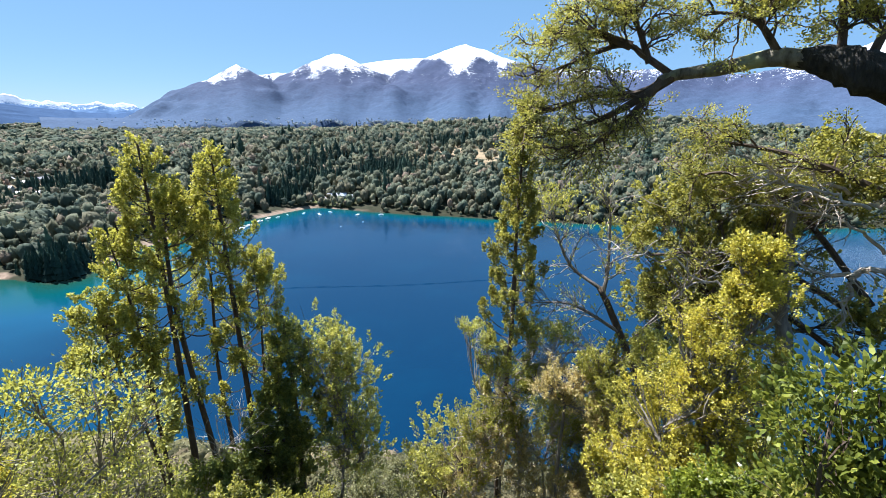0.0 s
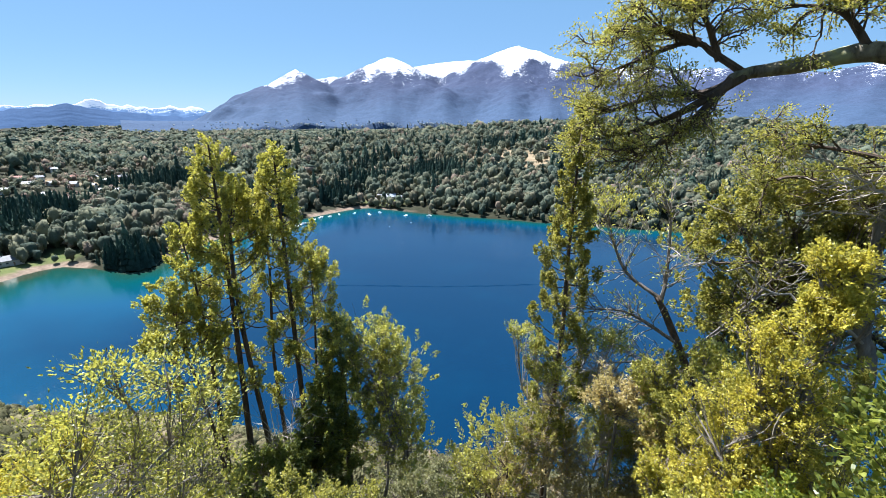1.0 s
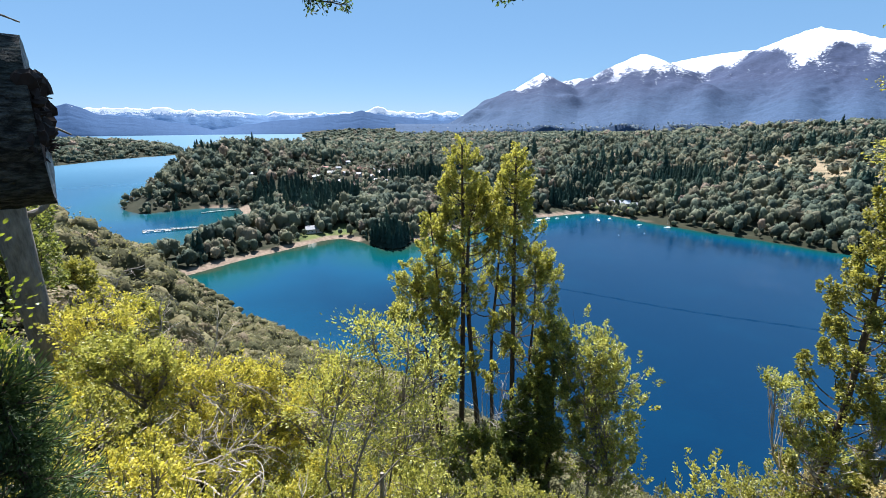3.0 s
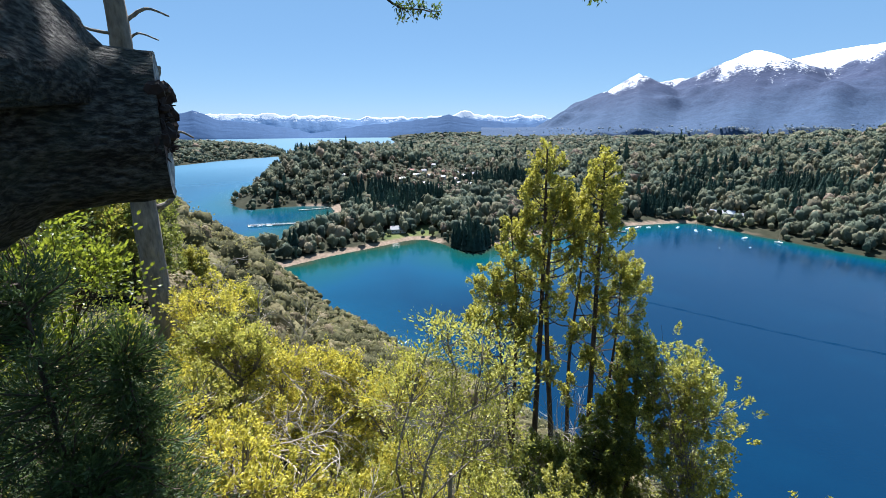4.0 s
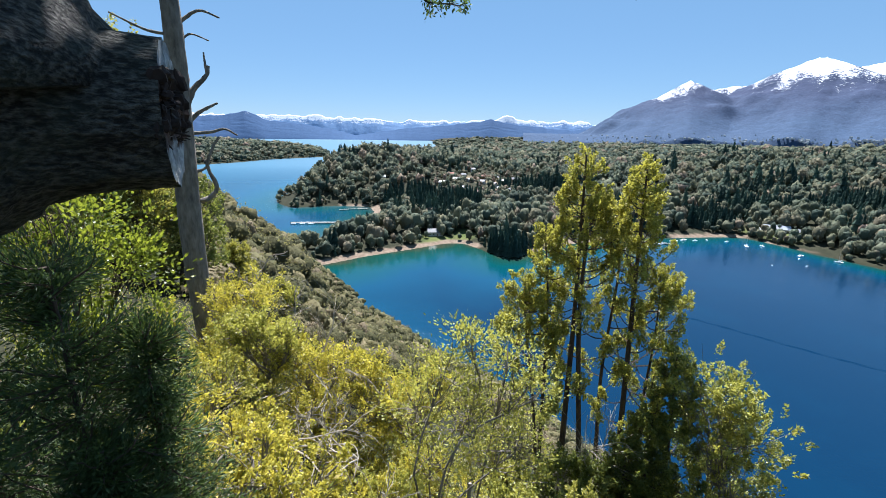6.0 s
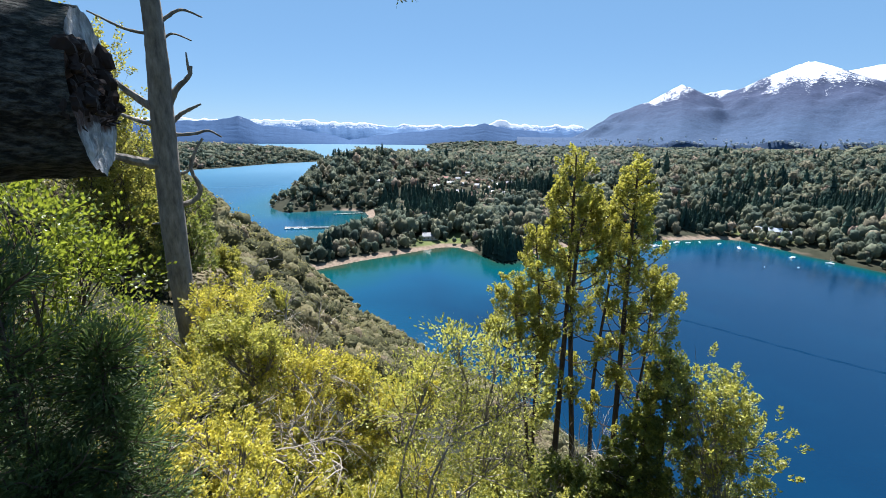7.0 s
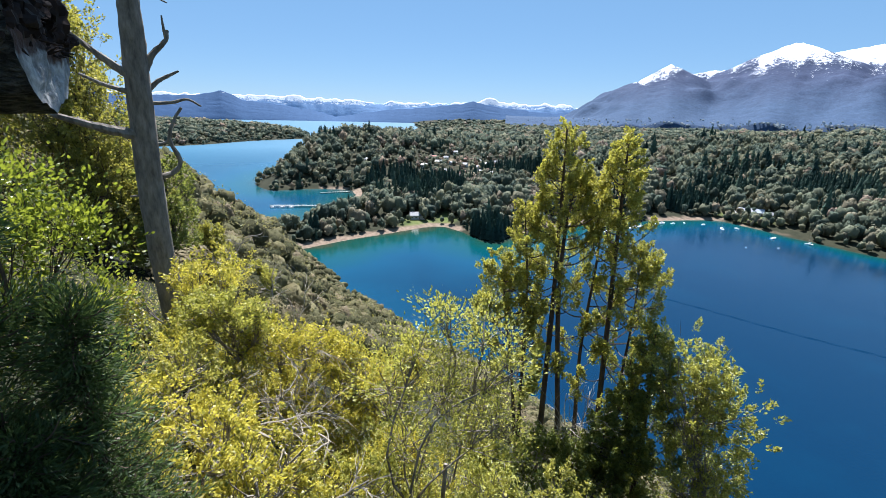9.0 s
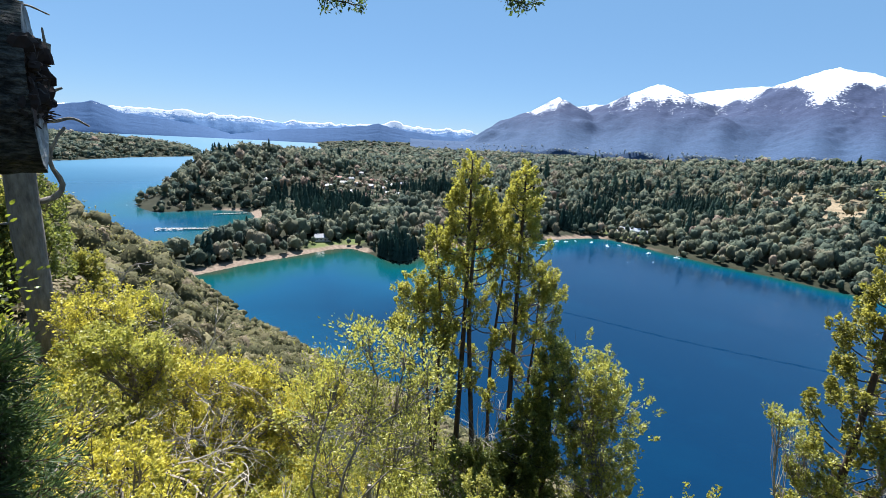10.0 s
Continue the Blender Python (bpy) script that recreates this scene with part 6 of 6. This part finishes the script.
def house(x, y, w, d, h, turn, wall, roof, label, roof_h=None, group=""):
    z = float(land_height(np.array([float(x)]), np.array([float(y)]))[0][0])
    ob = thing("house", (0, 0, 0), label, "house", group)
    part("wall", solid([(0, 0, h / 2 - 1.0, w, d, h + 2.0)]), wall, ob)
    part("roof", prism(w, d, h + 0.02, roof_h or d * 0.36, 0.5), roof, ob)
    part("gable", prism(w - 0.1, d - 0.2, h - 0.3, (roof_h or d * 0.36) - 0.12, 0.0), wall, ob)
    n = max(2, int(w / 3.2))
    for side in (-1, 1):
        for k in range(n):
            wx = (k + 0.5) / n * w - w / 2
            if side < 0 and k == n // 2:
                part("door", solid([(wx, side * (d / 2 + 0.04), 1.05, 1.0, 0.12, 2.1)]), M_WOODWALL, ob)
            else:
                win = part("window", solid([(wx, side * (d / 2 + 0.03), h * 0.55, 1.4, 0.1, 1.2)]), M_DECK, ob)
                part("pane", solid([(wx, side * (d / 2 + 0.07), h * 0.55, 1.2, 0.06, 1.0)]), M_PANE, win)
    part("chimney", solid([(w * 0.22, d * 0.12, h + (roof_h or d * 0.36) * 0.9, 0.7, 0.7, 1.8)]), wall, ob)
    ob.matrix_basis = pose(x, y, z, 0, 0, turn)
    return ob


house(-19, 416, 14, 8, 3.2, 8, M_WHITEWALL, M_DARKROOF, "white lakeside house with a dark roof by the beach")
house(-3, 438, 9, 7, 3.0, -12, M_WOODWALL, M_GREYROOF, "brown timber house behind the lakeside lawn")
house(-33, 476, 11, 9, 7.5, 20, M_WHITEWALL, M_REDROOF, "tall white house with a red roof among conifers")
house(-42, 455, 8, 6, 3.0, -15, M_WOODWALL, M_GREYROOF, "small timber house below the red-roofed one")
house(-65, 375, 4, 3, 2.2, 12, M_WHITEWALL, M_PALEROOF, "small pale shed at the edge of the beach")
house(322, 452, 22, 9, 3.4, -28, M_WHITEWALL, M_GREYROOF, "long grey-roofed lakeside house on a lawn")
house(305, 458, 9, 7, 3.0, 15, M_WHITEWALL, M_PALEROOF, "white lakeside cabin under tall conifers")
house(334, 430, 12, 7, 3.0, -40, M_WOODWALL, M_DARKROOF, "dark timber house near the shore trees")
house(665, 488, 16, 9, 5.5, -50, M_WHITEWALL, M_DARKROOF, "blue-grey house above the dry meadow")
rv = random.Random(5)
for x, y in ((10, 700), (26, 735), (12, 618), (37, 648), (80, 715), (4, 590), (43, 562), (88, 805), (113, 520), (138, 540), (83, 432), (-50, 800), (-110, 665), (-96, 680), (60, 610), (58, 680), (100, 585), (30, 590), (-20, 640), (120, 450), (140, 455), (160, 462), (190, 470), (20, 665), (50, 630), (70, 655), (0, 660), (38, 690), (66, 580), (-8, 690), (85, 670)):
    wall, roof = rv.choice(((M_WHITEWALL, M_PALEROOF), (M_WHITEWALL, M_GREYROOF), (M_WOODWALL, M_REDROOF), (M_WOODWALL, M_PALEROOF), (M_WHITEWALL, M_DARKROOF)))
    house(x, y, rv.uniform(7, 11), rv.uniform(5, 7), rv.uniform(2.8, 4.4), rv.uniform(-40, 40), wall, roof, "village house among the trees of the isthmus", group="village houses")


def boat(x, y, size, turn, mast, label):
    ob = thing("boat", (0, 0, 0), label, "boat", "moored boats")
    g = Geo()
    s = np.linspace(-1, 1, 9)
    beam = 0.19 * size * np.sqrt(np.clip(1 - np.clip((s + 0.25) / 1.25, 0, 1) ** 2.2, 0.0004, 1))
    keel, top = -0.05 * size - 0 * s, 0.12 * size + 0.05 * size * np.clip(s, 0, 1) ** 2
    rows = [np.stack([s * size / 2, b * beam, z], -1) for b, z in ((0.0, keel), (0.75, keel * 0.3), (1.0, top), (0.82, top + 0.02), (0.0, top - 0.03), (-0.82, top + 0.02), (-1.0, top), (-0.75, keel * 0.3))]
    v = np.stack(rows, 1)
    i, j = np.meshgrid(np.arange(8), np.arange(8), indexing="ij")
    g.add(v.reshape(-1, 3), np.stack([i * 8 + j, (i + 1) * 8 + j, (i + 1) * 8 + (j + 1) % 8, i * 8 + (j + 1) % 8], -1).reshape(-1, 4), [(0, k, k + 1) for k in range(1, 7)])
    part("hull", g, M_BOATWHITE, ob)
    part("cabin", solid([(-0.04 * size, 0, 0.17 * size, 0.34 * size, 0.2 * size, 0.14 * size)], 0.03 * size), M_BOATWHITE, ob)
    part("windscreen", solid([(0.14 * size, 0, 0.20 * size, 0.03 * size, 0.18 * size, 0.07 * size)]), M_PANE, ob)
    if mast:
        g = Geo()
        tube(g, [(0.02 * size, 0, 0.2 * size), (0.02 * size, 0, 1.35 * size)], [0.07, 0.04], 6)
        part("mast", g, M_MAST, ob)
        g = Geo()
        tube(g, [(0.02 * size, 0, 0.32 * size), (-0.4 * size, 0, 0.34 * size)], [0.12, 0.1], 6)
        part("boom", g, M_BOATWHITE, ob, "boom with a furled sail")
    ob.matrix_basis = pose(x, y, 0.03, 0, 0, turn)
    return ob


for x, y, size, turn, mast in ((261, 428, 5, 30, 0), (269, 411, 7, 75, 1), (285, 414, 5, 100, 0), (296, 380, 6.5, 20, 0), (314, 363, 6, 150, 1), (245, 434, 4, 80, 0), (232, 430, 5, 10, 0), (221, 430, 7, 20, 0), (209, 424, 8, 15, 0), (193, 413, 8, 25, 1), (182, 406, 9, 20, 0), (172, 399, 8, 30, 0), (163, 397, 7, 10, 0), (153, 391, 8, 35, 1), (140, 396, 7, 20, 0), (279, 350, 2.5, 20, 0), (252, 350, 2.2, 60, 0)):
    boat(x, y, size, turn, mast, "small sailing boat with bare mast moored in the bay" if mast else "small white motor boat moored in the bay")


def jetty(a, b, wide, rail, label):
    a, b = np.array(a, float), np.array(b, float)
    ln = float(np.linalg.norm(b - a))
    ob = thing("jetty", (0, 0, 0), label, "jetty")
    part("deck", solid([(ln / 2, 0, 1.15, ln, wide, 0.3)]), M_DECK, ob)
    post = solid([(0, 0, 0, 0.35, 0.35, 4.0)])
    me = bpy.data.meshes.new("post")
    post.to_mesh(me)
    post.free()
    me.materials.append(M_DECK)
    for k in range(int(ln / 3.5) + 1):
        for s in (-1, 1):
            p = new("post", me)
            p.parent, p.location = ob, (k * 3.5, s * wide * 0.42, -0.6 if not rail else -0.15)
    if rail:
        for s in (-1, 1):
            part("rail", solid([(ln / 2, s * wide * 0.45, 2.0, ln, 0.14, 0.14)]), M_BOATWHITE, ob, "white rail")
    ob.matrix_basis = pose(a[0], a[1], 0, 0, 0, math.degrees(math.atan2(b[1] - a[1], b[0] - a[0])))
    return ob


jetty((-176, 467), (-104, 477), 3.0, True, "long white-railed wooden jetty in the western cove")
jetty((-146, 553), (-112, 566), 2.4, False, "short low jetty at the head of the cove")
jetty((150, 425), (200, 412), 2.4, False, "low marina jetty with boats alongside")
for x, y in ((-172, 464), (-163, 465.5), (-154, 466.5)):
    boat(x, y, 5.5, 8, 0, "white boat tied up at the long jetty")


def wake(pts, high, label):
    """Low ripples left on calm water by a passing boat."""
    g = Geo()
    line = curve([(x, y, 0.0) for x, y in pts], 60)
    t = unit(np.gradient(line, axis=0))
    side = np.cross(t, [0, 0, 1.0])
    for k in range(2):
        c = line + side * (k - 0.5) * 1.3
        wob = high * (1.0 + 0.5 * np.sin(np.arange(60) * (1.3 + k)))[:, None]
        v = np.stack([c - side * 0.32 - [0, 0, 0.03], c + [0, 0, 1.0] * wob, c + side * 0.32 - [0, 0, 0.03]], 1)
        i = np.arange(59)[:, None] * 3
        g.add(v.reshape(-1, 3), np.concatenate([i + [0, 3, 4, 1], i + [1, 4, 5, 2]])[:, ::-1])
    ob = tagged(part("water_ripple", g, M_WATER, smooth=True), label, "wake", kind="structure")
    paint(ob, "shore", np.ones(len(ob.data.vertices)))


wake(((100, 258), (133, 238), (181, 193), (233, 153)), 0.15, "thin dark line of ripples across the bay")
wake(((226, 250), (240, 218), (250, 188), (256, 164)), 0.05, "short dark line of ripples in the bay")


def far_town():
    """Pale roofs and walls scattered at the foot of the mountains."""
    rng = np.random.default_rng(12)
    x, y, z = SLOPES["backdrop_snow_peaks"]
    g = Geo()
    for _ in range(380):
        col = int(np.argmin(np.abs(np.degrees(np.arctan2(x[0], y[0])) - rng.choice([18, 25, 34, 39, 43, 47, 51]) - rng.normal(0, 3.2))))
        up = np.degrees(np.arctan2(z[:, col] - EYE, np.hypot(x[:, col], y[:, col])))
        row = int(np.argmin(np.abs(up - (-1.05 + 1.0 * rng.uniform(0, 1) ** 1.6))))
        s = rng.uniform(1.3, 3.4)
        p = np.array([x[row, col] + rng.uniform(-30, 30), y[row, col], z[row, col] - 3])
        # low walls under a gable roof, one slope towards the lake
        v = np.array([(a, b, c) for c in (0.0, 1.0) for a in (-1, 1) for b in (-1, 1)] + [(-1, 0.0, 1.7), (1, 0.0, 1.7)]) * [s * 1.4, s, 4.0 + s * 0.35]
        g.add(v + p, [(0, 2, 6, 4), (1, 5, 7, 3), (4, 6, 9, 8), (5, 8, 9, 7)], [(0, 4, 5), (0, 5, 1), (4, 8, 5), (2, 3, 7), (2, 7, 6), (6, 7, 9)])
    tagged(part("far_town", g, M_PALEROOF), "pale houses of a distant town below the mountains", "town", kind="stuff")


far_town()
